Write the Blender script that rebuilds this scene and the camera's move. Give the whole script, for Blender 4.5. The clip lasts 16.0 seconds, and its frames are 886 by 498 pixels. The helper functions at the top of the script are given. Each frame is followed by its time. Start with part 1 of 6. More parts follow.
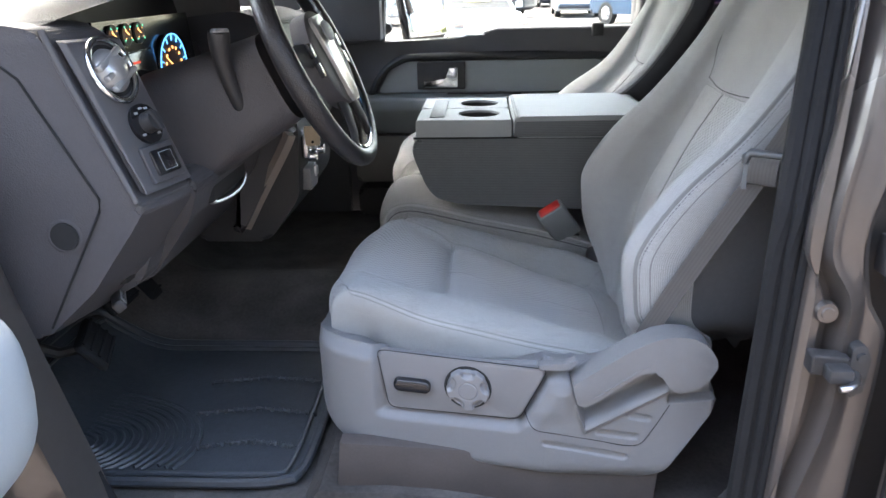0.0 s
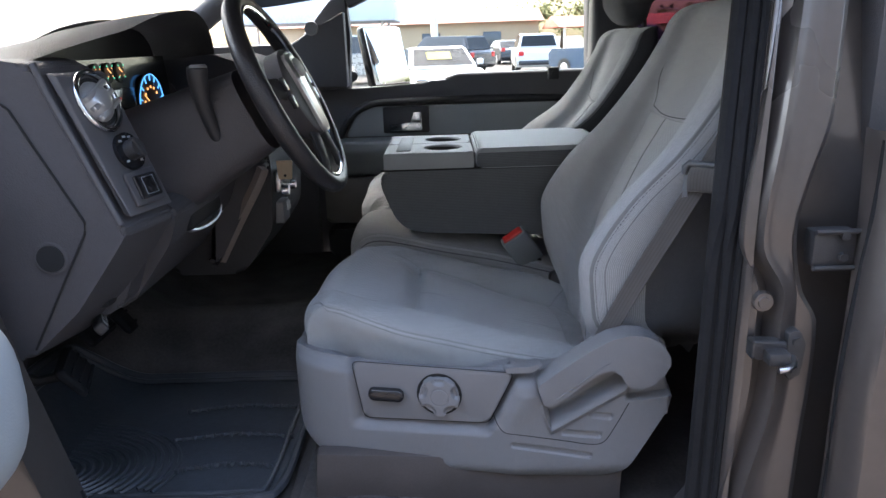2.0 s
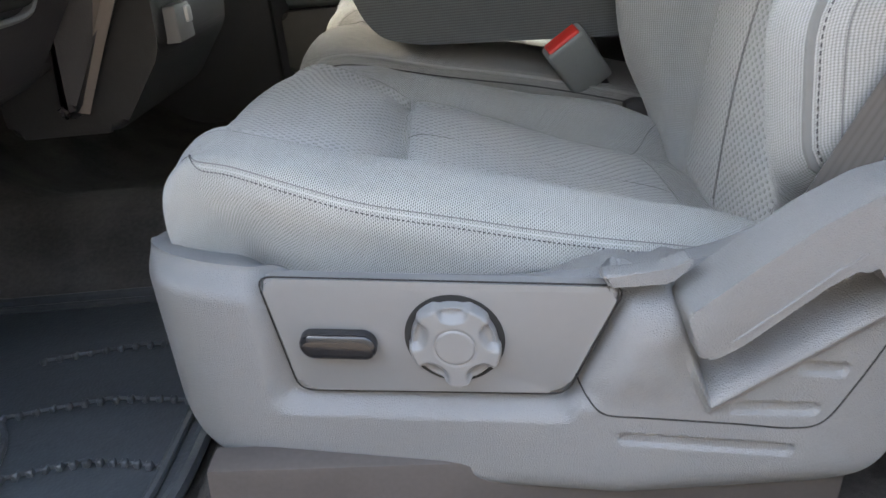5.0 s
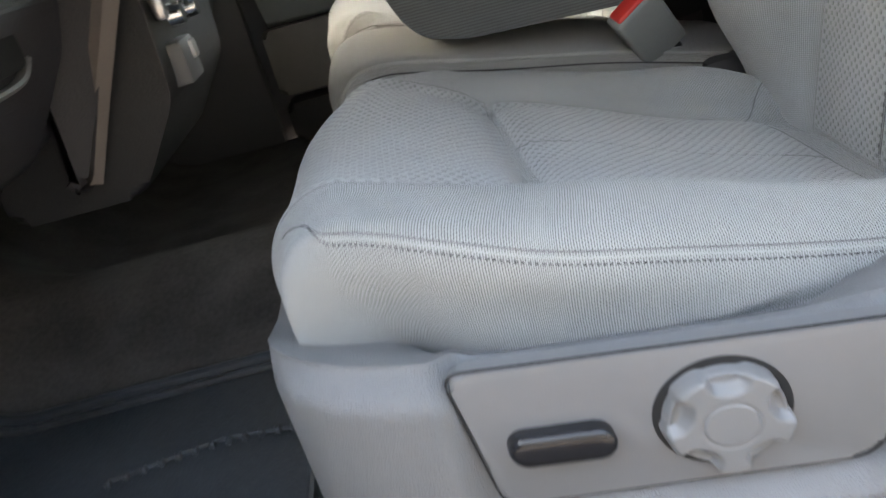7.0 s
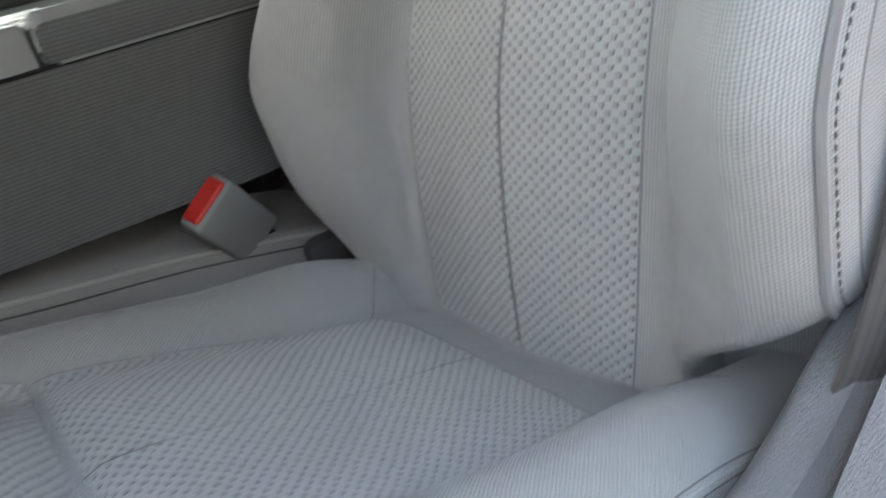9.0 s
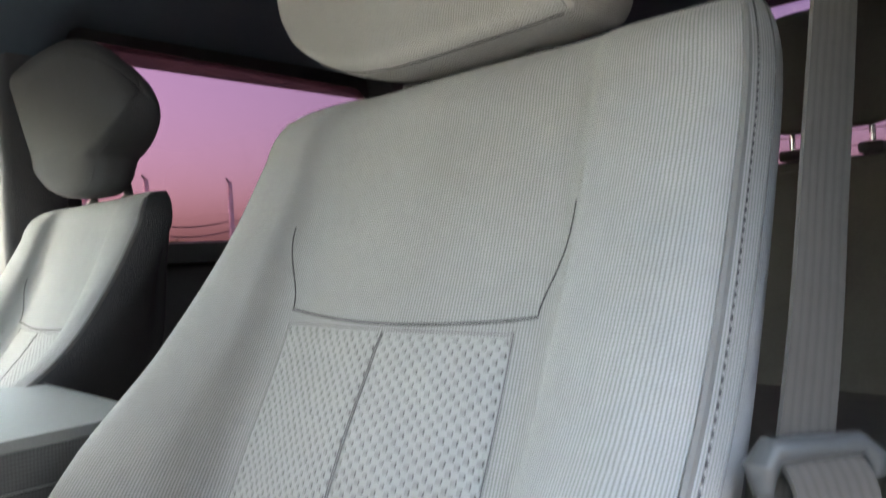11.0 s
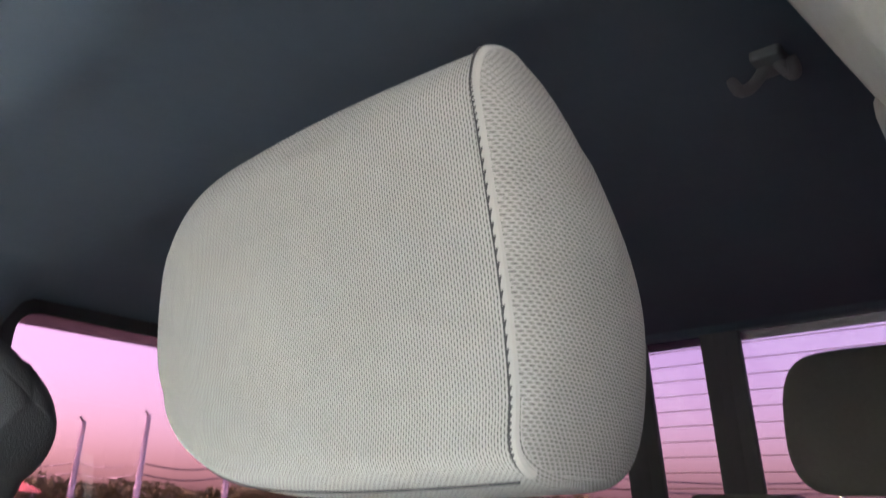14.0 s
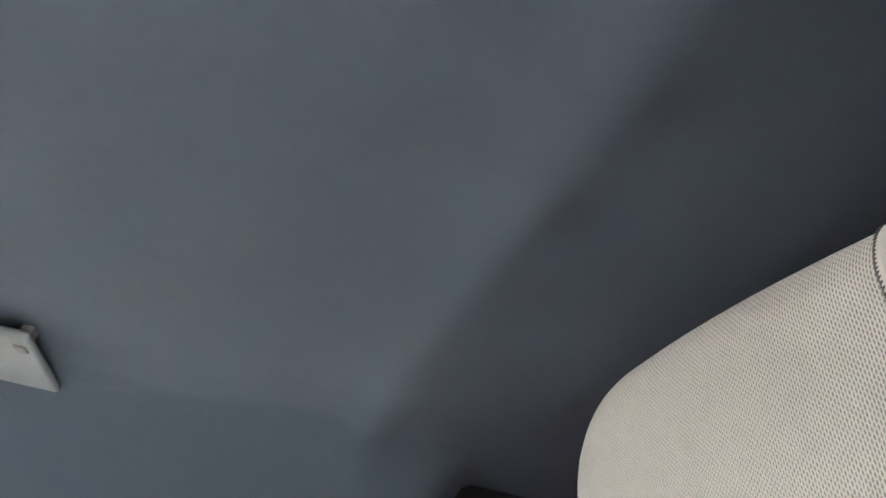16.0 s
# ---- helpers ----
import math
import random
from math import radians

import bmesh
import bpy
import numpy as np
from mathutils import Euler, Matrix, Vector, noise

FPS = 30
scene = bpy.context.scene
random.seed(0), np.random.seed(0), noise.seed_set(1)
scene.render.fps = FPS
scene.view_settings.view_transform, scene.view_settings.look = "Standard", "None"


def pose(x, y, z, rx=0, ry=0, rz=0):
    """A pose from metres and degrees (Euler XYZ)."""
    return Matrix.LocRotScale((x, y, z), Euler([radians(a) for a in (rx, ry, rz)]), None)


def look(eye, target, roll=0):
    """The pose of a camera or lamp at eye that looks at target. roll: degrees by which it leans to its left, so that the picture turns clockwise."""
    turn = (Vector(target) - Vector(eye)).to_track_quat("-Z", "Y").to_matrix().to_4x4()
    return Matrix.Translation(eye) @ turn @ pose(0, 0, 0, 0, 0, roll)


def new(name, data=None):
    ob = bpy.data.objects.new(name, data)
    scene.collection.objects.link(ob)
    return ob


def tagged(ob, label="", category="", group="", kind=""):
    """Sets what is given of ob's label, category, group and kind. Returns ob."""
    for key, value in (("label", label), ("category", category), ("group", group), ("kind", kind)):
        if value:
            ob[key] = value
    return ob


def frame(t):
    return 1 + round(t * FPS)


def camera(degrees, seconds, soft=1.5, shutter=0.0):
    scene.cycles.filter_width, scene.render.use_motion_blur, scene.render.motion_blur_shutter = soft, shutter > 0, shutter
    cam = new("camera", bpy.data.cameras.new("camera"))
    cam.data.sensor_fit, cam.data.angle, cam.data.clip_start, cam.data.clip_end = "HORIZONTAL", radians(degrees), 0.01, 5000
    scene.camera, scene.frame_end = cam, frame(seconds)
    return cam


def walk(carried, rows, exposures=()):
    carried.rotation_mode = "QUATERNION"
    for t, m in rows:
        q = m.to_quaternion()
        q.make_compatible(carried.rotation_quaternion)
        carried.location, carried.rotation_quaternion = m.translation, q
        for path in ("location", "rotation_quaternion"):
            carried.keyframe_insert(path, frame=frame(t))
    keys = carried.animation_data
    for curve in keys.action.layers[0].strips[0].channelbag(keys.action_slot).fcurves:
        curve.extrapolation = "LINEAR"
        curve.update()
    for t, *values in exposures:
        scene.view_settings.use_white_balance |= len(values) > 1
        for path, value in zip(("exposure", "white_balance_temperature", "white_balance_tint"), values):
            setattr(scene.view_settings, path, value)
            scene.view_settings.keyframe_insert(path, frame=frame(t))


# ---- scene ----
# ---------- camera and walk ----------
cam = camera(62.5, 16.0, soft=1.5, shutter=0.4)
PATH = [
    (0.0, (0.067, -0.038, 1.435), (-0.038, 1.836, 0.743), -1.1),
    (0.5, (0.062, -0.107, 1.412), (0.018, 1.796, 0.799), -0.8),
    (1.0, (0.065, -0.119, 1.401), (0.042, 1.795, 0.821), -1.3),
    (1.5, (0.068, -0.122, 1.404), (0.050, 1.795, 0.835), -1.8),
    (2.0, (0.070, -0.124, 1.399), (0.052, 1.798, 0.847), -1.9),
    (2.5, (0.077, -0.123, 1.401), (0.064, 1.796, 0.836), -2.1),
    (3.0, (0.083, -0.056, 1.388), (0.073, 1.843, 0.761), -2.4),
    (3.5, (0.069, 0.138, 1.250), (0.047, 1.999, 0.516), -3.3),
    (3.7, (0.069, 0.204, 1.199), (0.031, 2.053, 0.438), -3.8),
    (5.8, (0.057, 0.510, 1.133), (-0.031, 2.316, 0.278), -7.9),
    (6.0, (0.057, 0.510, 1.129), (-0.047, 2.317, 0.278), -8.9),
    (6.5, (0.016, 0.523, 1.127), (-0.094, 2.330, 0.277), -12.1),
    (7.0, (-0.068, 0.613, 1.142), (-0.082, 2.412, 0.269), -15.2),
    (7.5, (-0.068, 0.690, 1.171), (0.039, 2.471, 0.276), -19.6),
    (8.0, (-0.057, 0.755, 1.166), (0.391, 2.478, 0.254), -19.9),
    (8.5, (-0.024, 0.782, 1.161), (0.720, 2.404, 0.259), -18.2),
    (9.0, (0.011, 0.797, 1.164), (1.018, 2.314, 0.335), -14.4),
    (9.5, (0.059, 0.804, 1.183), (1.224, 2.276, 0.492), -11.6),
    (10.0, (0.083, 0.804, 1.222), (1.394, 2.230, 0.726), -8.9),
    (10.2, (0.088, 0.803, 1.235), (1.454, 2.211, 0.844), -7.3),
    (12.3, (0.211, 0.818, 1.428), (1.628, 2.174, 1.822), 0.0),
    (12.5, (0.235, 0.839, 1.437), (1.647, 2.188, 1.869), 0.5),
    (13.0, (0.278, 0.879, 1.444), (1.676, 2.223, 1.935), 1.2),
    (13.5, (0.295, 0.891, 1.446), (1.678, 2.230, 1.987), 1.6),
    (14.0, (0.298, 0.893, 1.450), (1.649, 2.203, 2.128), 1.6),
    (14.5, (0.296, 0.898, 1.463), (1.504, 2.200, 2.382), 1.0),
    (15.0, (0.294, 0.888, 1.463), (1.044, 2.398, 2.539), 9.4),
    (15.5, (0.291, 0.880, 1.461), (0.727, 2.531, 2.503), 11.8),
    (16.0, (0.289, 0.873, 1.459), (0.611, 2.575, 2.457), 10.5),
]
EXPOSURES = [
    (0.0, 4.28, 6900, 8), (1.0, 3.75, 6800, 8), (2.5, 3.4, 6500, 10), (3.5, 3.6, 6300, 10), (3.7, 3.85, 6500, 9),
    (5.8, 4.45, 8200, 4), (7.5, 4.45, 8200, 4), (8.0, 4.55, 8000, 4), (8.6, 4.38, 7900, 4), (9.5, 4.34, 7700, 4), (10.2, 4.08, 7600, 4),
    (12.3, 5.4, 6800, 4), (14.0, 5.45, 6700, 4), (14.5, 5.65, 6500, 5), (15.0, 6.25, 6500, 8), (15.5, 6.25, 6800, 8), (16.0, 5.65, 7100, 7)]
walk(cam, [(t, look(eye, target, roll)) for t, eye, target, roll in PATH], EXPOSURES)

# ---------- world and sun ----------
SUN_ELEV, SUN_AZ = radians(54), radians(-38)   # azimuth counted from +y towards +x
world = bpy.data.worlds.new("sky")
scene.world = world
world.use_nodes = True
wn = world.node_tree.nodes
sky = wn.new("ShaderNodeTexSky")
sky.sky_type, sky.sun_disc = "NISHITA", False
sky.sun_elevation, sky.sun_rotation = SUN_ELEV, SUN_AZ
sky.air_density, sky.dust_density, sky.ozone_density = 1.0, 4.5, 1.0
wn["Background"].inputs["Strength"].default_value = 0.15
world.node_tree.links.new(sky.outputs[0], wn["Background"].inputs["Color"])
sun = new("sun", bpy.data.lights.new("sun", "SUN"))
sun.data.energy, sun.data.angle, sun.data.color = 0.75, radians(16), (0.80, 0.91, 1.0)
SUN_DIR = Vector((math.sin(SUN_AZ) * math.cos(SUN_ELEV), math.cos(SUN_AZ) * math.cos(SUN_ELEV), math.sin(SUN_ELEV)))
sun.matrix_world = look(tuple(SUN_DIR * 50), (0, 0, 0))


# ---------- materials ----------
def material(name, color, rough=0.6, metal=0.0, vary=0.12, scale=8.0, grain=0.0, grain_scale=400.0, spec=0.5, coat=0.0, creased=False):
    """Procedural surface: base colour with two scales of unevenness, and a fine relief."""
    m = bpy.data.materials.new(name)
    m.use_nodes = True
    n, l = m.node_tree.nodes, m.node_tree.links
    b = n["Principled BSDF"]
    tc = n.new("ShaderNodeTexCoord")
    big, small, mix, ramp = n.new("ShaderNodeTexNoise"), n.new("ShaderNodeTexNoise"), n.new("ShaderNodeMath"), n.new("ShaderNodeMix")
    l.new(tc.outputs["Object"], big.inputs["Vector"]), l.new(tc.outputs["Object"], small.inputs["Vector"])
    big.inputs["Scale"].default_value, big.inputs["Detail"].default_value = scale, 4
    small.inputs["Scale"].default_value, small.inputs["Detail"].default_value = scale * 17, 3
    mix.operation = "MULTIPLY_ADD"
    l.new(small.outputs["Fac"], mix.inputs[0])
    mix.inputs[1].default_value = 0.45
    l.new(big.outputs["Fac"], mix.inputs[2])
    ramp.data_type = "RGBA"
    ramp.inputs[6].default_value = (*[c * (1 - vary) for c in color], 1)
    ramp.inputs[7].default_value = (*[min(1, c * (1 + vary)) for c in color], 1)
    sub = n.new("ShaderNodeMapRange")
    sub.inputs[1].default_value, sub.inputs[2].default_value = 0.45, 1.0
    l.new(mix.outputs[0], sub.inputs[0]), l.new(sub.outputs[0], ramp.inputs[0])
    l.new(ramp.outputs[2], b.inputs["Base Color"])
    rr = n.new("ShaderNodeMapRange")
    rr.inputs[3].default_value, rr.inputs[4].default_value = max(0.02, rough - 0.07), min(1, rough + 0.07)
    l.new(big.outputs["Fac"], rr.inputs[0]), l.new(rr.outputs[0], b.inputs["Roughness"])
    b.inputs["Metallic"].default_value, b.inputs["Specular IOR Level"].default_value = metal, spec
    b.inputs["Coat Weight"].default_value = coat
    if grain:
        g, bump = n.new("ShaderNodeTexVoronoi"), n.new("ShaderNodeBump")
        l.new(tc.outputs["Object"], g.inputs["Vector"])
        g.inputs["Scale"].default_value = grain_scale
        if creased:
            g.feature = "DISTANCE_TO_EDGE"
        bump.inputs["Strength"].default_value, bump.inputs["Distance"].default_value = grain, 0.002
        l.new(g.outputs["Distance"], bump.inputs["Height"]), l.new(bump.outputs[0], b.inputs["Normal"])
    return m


def cloth(name, color, pattern, cell, rough=0.95, depth=0.5, dark=0.6, flat=False):
    """Woven cloth on UV in metres. pattern: dash (staggered pits), rib (fine ribs), knit (small staggered cells)."""
    m = material(name, color, rough, vary=0.10, scale=5.0, spec=0.2)
    n, l = m.node_tree.nodes, m.node_tree.links
    b = n["Principled BSDF"]
    uv = n.new("ShaderNodeUVMap")
    def op(kind, a, b_=None):
        q = n.new("ShaderNodeMath")
        q.operation = kind
        for k, v in enumerate((a, b_)):
            if v is not None:
                if isinstance(v, (int, float)):
                    q.inputs[k].default_value = v
                else:
                    l.new(v, q.inputs[k])
        return q.outputs[0]
    def step(x, a, c):
        r = n.new("ShaderNodeMapRange")
        r.interpolation_type = "SMOOTHSTEP"
        r.inputs[1].default_value, r.inputs[2].default_value = a, c
        l.new(x, r.inputs[0])
        return r.outputs[0]
    warp = n.new("ShaderNodeTexNoise")
    warp.inputs["Scale"].default_value, warp.inputs["Detail"].default_value = 140, 3
    l.new(uv.outputs[0], warp.inputs["Vector"])
    sep, wsep = n.new("ShaderNodeSeparateXYZ"), n.new("ShaderNodeSeparateXYZ")
    l.new(uv.outputs[0], sep.inputs[0]), l.new(warp.outputs["Color"], wsep.inputs[0])
    if flat:
        tc = n.new("ShaderNodeTexCoord")
        osep, comb = n.new("ShaderNodeSeparateXYZ"), n.new("ShaderNodeCombineXYZ")
        l.new(tc.outputs["Object"], osep.inputs[0]), l.new(osep.outputs[2], comb.inputs[0]), l.new(osep.outputs[0], comb.inputs[1])
        l.new(comb.outputs[0], sep.inputs[0]), l.new(comb.outputs[0], warp.inputs["Vector"])
    U = op("ADD", sep.outputs[0], op("MULTIPLY", op("SUBTRACT", wsep.outputs[0], .5), cell * .35))
    V = op("ADD", sep.outputs[1], op("MULTIPLY", op("SUBTRACT", wsep.outputs[1], .5), cell * .35))
    tone = None
    if pattern == "rib":
        wave = op("ABSOLUTE", op("SUBTRACT", op("FRACT", op("DIVIDE", U, cell)), .5))
        beads = op("ABSOLUTE", op("SUBTRACT", op("FRACT", op("DIVIDE", V, cell * .8)), .5))
        height = op("ADD", op("MULTIPLY", step(wave, .5, .12), .62), op("MULTIPLY", step(beads, .5, .15), .38))
        dist = 0.0006
    else:
        row, wx, wy = (.45, .20, .48) if pattern == "dash" else (.56, .43, .27)
        vv = op("DIVIDE", V, cell * row)
        uu = op("ADD", op("DIVIDE", U, cell), op("MULTIPLY", op("FLOORED_MODULO", op("FLOOR", vv), 2.0), 0.5))
        fu = op("FRACT", uu)
        fx = op("ABSOLUTE", op("SUBTRACT", fu, 0.5))
        fy = op("ABSOLUTE", op("SUBTRACT", op("FRACT", vv), 0.5))
        if pattern == "dash":
            pit = step(op("MAXIMUM", op("DIVIDE", fx, wx), op("DIVIDE", fy, wy)), .65, 1.2)
            slit = step(op("MAXIMUM", op("DIVIDE", op("ABSOLUTE", op("SUBTRACT", fu, .34)), .062), op("DIVIDE", fy, .44)), .45, 1.15)
            line = step(op("ABSOLUTE", op("SUBTRACT", op("FRACT", op("MULTIPLY", uu, 2.0)), .08)), .12, .02)
            height = op("ADD", op("ADD", op("MULTIPLY", pit, .50), op("MULTIPLY", slit, .42)), op("MULTIPLY", line, .14))
            dist = 0.0009
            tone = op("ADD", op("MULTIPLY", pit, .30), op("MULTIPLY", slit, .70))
        else:
            pit = op("SQRT", op("ADD", op("POWER", op("DIVIDE", fx, wx), 2.0), op("POWER", op("DIVIDE", fy, wy), 2.0)))
            height = step(pit, .45, 1.35)
            dist = 0.0006
    fine = n.new("ShaderNodeTexNoise")
    l.new(uv.outputs[0], fine.inputs["Vector"])
    fine.inputs["Scale"].default_value, fine.inputs["Detail"].default_value = 900, 2
    add = n.new("ShaderNodeMath")
    add.operation = "MULTIPLY_ADD"
    l.new(fine.outputs["Fac"], add.inputs[0])
    add.inputs[1].default_value = 0.35
    l.new(height, add.inputs[2])
    bump = n.new("ShaderNodeBump")
    bump.inputs["Strength"].default_value, bump.inputs["Distance"].default_value = depth, dist
    l.new(add.outputs[0], bump.inputs["Height"]), l.new(bump.outputs[0], b.inputs["Normal"])
    # shade of the weave's low spots is multiplied into the base colour
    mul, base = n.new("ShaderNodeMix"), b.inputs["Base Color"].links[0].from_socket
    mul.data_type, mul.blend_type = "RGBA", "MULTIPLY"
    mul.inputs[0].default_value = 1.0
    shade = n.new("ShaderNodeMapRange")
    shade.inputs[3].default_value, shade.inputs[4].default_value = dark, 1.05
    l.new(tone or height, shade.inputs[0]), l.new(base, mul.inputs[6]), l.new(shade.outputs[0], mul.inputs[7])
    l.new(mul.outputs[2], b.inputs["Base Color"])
    b.inputs["Sheen Weight"].default_value, b.inputs["Sheen Roughness"].default_value = 0.25, 0.5
    return m


def glass(name, tint):
    """Thin window pane: a tinted see-through sheet with a glossy skin."""
    m = bpy.data.materials.new(name)
    m.use_nodes = True
    n, l = m.node_tree.nodes, m.node_tree.links
    n.remove(n["Principled BSDF"])
    see, shine, fres, mix = n.new("ShaderNodeBsdfTransparent"), n.new("ShaderNodeBsdfGlossy"), n.new("ShaderNodeFresnel"), n.new("ShaderNodeMixShader")
    see.inputs["Color"].default_value = (*tint, 1)
    shine.inputs["Roughness"].default_value = 0.02
    fres.inputs["IOR"].default_value = 1.45
    half = n.new("ShaderNodeMath")
    half.operation = "MULTIPLY"
    half.inputs[1].default_value = 0.6
    l.new(fres.outputs[0], half.inputs[0]), l.new(half.outputs[0], mix.inputs[0])
    l.new(see.outputs[0], mix.inputs[1]), l.new(shine.outputs[0], mix.inputs[2])
    l.new(mix.outputs[0], n["Material Output"].inputs["Surface"])
    return m


def glow(name, color, strength):
    m = bpy.data.materials.new(name)
    m.use_nodes = True
    b = m.node_tree.nodes["Principled BSDF"]
    b.inputs["Base Color"].default_value = (*[c * 0.2 for c in color], 1)
    b.inputs["Emission Color"].default_value, b.inputs["Emission Strength"].default_value = (*color, 1), strength
    return m


SEAT = (0.355, 0.36, 0.358)
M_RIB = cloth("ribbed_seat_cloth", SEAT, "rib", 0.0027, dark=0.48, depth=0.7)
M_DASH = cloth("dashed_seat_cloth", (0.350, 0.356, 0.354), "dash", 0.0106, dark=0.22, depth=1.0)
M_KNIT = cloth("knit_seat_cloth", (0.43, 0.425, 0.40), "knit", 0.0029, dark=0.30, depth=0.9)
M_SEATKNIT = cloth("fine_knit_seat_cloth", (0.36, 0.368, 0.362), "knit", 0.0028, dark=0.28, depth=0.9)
M_CONSOLE = cloth("ribbed_console_cloth", (0.120, 0.130, 0.136), "rib", 0.0036, dark=0.60, depth=0.5, rough=0.8, flat=True)
# dark cloth tone that also holds the shade on the passenger shell and headrest
M_SHADECLOTH = material("dark_shaded_seat_cloth", (0.055, 0.057, 0.061), 0.95, grain=0.3, grain_scale=500)
# driver's shell: grey seat cloth darkened in colour for the shade behind the belt
M_SHELL = material("shade_toned_shell_cloth", (0.085, 0.089, 0.096), 0.95, grain=0.3, grain_scale=500)
M_REARCLOTH = material("rear_seat_cloth", (0.13, 0.135, 0.12), 0.95, grain=0.3, grain_scale=500)
M_THREAD = material("seam_thread", (0.06, 0.06, 0.065), 0.9)
# grey for seam lines, and for the soft shade drawn round the inserts
M_SEAM = material("grey_seam_and_shade", (0.15, 0.15, 0.152), 0.9)
M_TRIM = material("grey_moulded_plastic", (0.165, 0.168, 0.175), 0.5, vary=0.05, scale=6, grain=0.60, grain_scale=620, creased=True)
M_PANEL = material("smooth_grey_plastic", (0.155, 0.158, 0.165), 0.45, vary=0.04, grain=0.05, grain_scale=900)
M_VINYL = material("grey_vinyl", (0.24, 0.26, 0.265), 0.55, vary=0.05, grain=0.12, grain_scale=420)
M_DASHBD = material("charcoal_dash_plastic", (0.060, 0.058, 0.063), 0.62, vary=0.10, grain=0.25, grain_scale=380)
M_DASHTOP = material("dark_dash_top", (0.048, 0.047, 0.050), 0.68, grain=0.35, grain_scale=300)
M_FACE = material("satin_charcoal_dash_face", (0.074, 0.072, 0.077), 0.45, vary=0.06, grain=0.08)
M_DASHGREY = material("satin_grey_dash_trim", (0.17, 0.17, 0.175), 0.45, vary=0.06)
M_BLACK = material("black_plastic", (0.028, 0.028, 0.030), 0.52, vary=0.2, grain=0.15)
M_GLOSS = material("glossy_black_plastic", (0.014, 0.014, 0.016), 0.16, vary=0.1)
# near-black for gaps and stitches, and for shade painted into recesses and wells
M_GAP = material("gap_and_shade_black", (0.012, 0.012, 0.013), 0.9)
M_RUBBER = material("black_rubber", (0.012, 0.0125, 0.014), 0.85, vary=0.25, grain=0.2, grain_scale=250, spec=0.2)
M_MAT = material("black_rubber_mat", (0.050, 0.056, 0.064), 0.42, vary=0.35, scale=5, grain=0.15, grain_scale=250)
M_CARPET = material("dark_dusty_carpet", (0.082, 0.076, 0.073), 0.98, vary=0.5, scale=9, grain=0.9, grain_scale=700)
M_SILL = material("dark_scuffed_sill_plastic", (0.028, 0.026, 0.027), 0.85, vary=0.25, scale=12, grain=0.2)
M_RISER = material("dusty_brown_riser", (0.062, 0.053, 0.050), 0.75, vary=0.2, scale=14)
M_LEGSTRIP = material("brown_grey_leg_trim", (0.24, 0.205, 0.185), 0.5, vary=0.08, scale=14)
M_CHROME = material("chrome", (0.72, 0.73, 0.75), 0.10, metal=1.0, vary=0.03)
M_STEEL = material("bright_steel", (0.55, 0.55, 0.56), 0.28, metal=1.0, vary=0.12)
M_SILVER = material("silver_painted_trim", (0.42, 0.42, 0.42), 0.32, metal=0.6, vary=0.05)
M_LEATHER = material("black_leather", (0.020, 0.019, 0.020), 0.36, vary=0.2, grain=0.3, grain_scale=420)
M_PAINT = material("bronze_grey_car_paint", (0.101, 0.090, 0.085), 0.30, metal=0.55, vary=0.10, scale=4, coat=0.6)
M_HEADLINER = material("grey_headliner_cloth", (0.080, 0.106, 0.134), 0.97, vary=0.07, scale=3, grain=0.2, grain_scale=800)
M_RAIL = material("beige_grey_pillar_trim", (0.29, 0.275, 0.26), 0.6, vary=0.08, scale=12, grain=0.15, grain_scale=260)
M_BELT = cloth("beige_grey_belt_webbing", (0.085, 0.078, 0.073), "rib", 0.0046, dark=0.78, depth=0.4)
M_RED = material("red_button", (0.62, 0.035, 0.03), 0.4, vary=0.05)
M_DOORGREY = material("light_grey_door_trim", (0.30, 0.32, 0.33), 0.5, vary=0.04, grain=0.1)
M_DARKTRIM = material("dark_grey_door_trim", (0.075, 0.075, 0.080), 0.55, vary=0.08, grain=0.2)
M_LOWDOOR = material("brown_grey_door_lower_trim", (0.17, 0.16, 0.148), 0.6, vary=0.10, scale=14, grain=0.15)
M_TONGUE = material("dark_tongue_plastic", (0.070, 0.073, 0.076), 0.4)
M_TAN = material("tan_card", (0.45, 0.36, 0.25), 0.7)
M_CLEAR = glass("clear_glass", (0.90, 0.92, 0.90))
M_TINT = glass("violet_tinted_glass", (0.23, 0.155, 0.195))
M_MIRROR = material("mirror_glass", (0.92, 0.93, 0.94), 0.02, metal=1.0, vary=0.0)
M_DEFROST = material("defroster_wire", (0.20, 0.09, 0.05), 0.7)


# ---------- mesh helpers ----------
def part(name, bm, mat, parent=None, label="", smooth=True):
    """One mesh object from a bmesh, under its thing."""
    bmesh.ops.recalc_face_normals(bm, faces=bm.faces)
    me = bpy.data.meshes.new(name)
    bm.to_mesh(me)
    bm.free()
    me.materials.append(mat)
    if smooth:
        me.polygons.foreach_set("use_smooth", [True] * len(me.polygons))
        me.set_sharp_from_angle(angle=radians(38))
    ob = new(name, me)
    if parent is not None:
        ob.parent = parent
        ob.matrix_parent_inverse = parent.matrix_basis.inverted()
    if label:
        ob["label"] = label
    return ob


def thing(name, label, category, at=(0, 0, 0), group="", kind=""):
    e = new(name)
    e.empty_display_size = 0.05
    e.matrix_basis = Matrix.Translation(at)
    return tagged(e, label, category, group, kind)


def B():
    return bmesh.new()


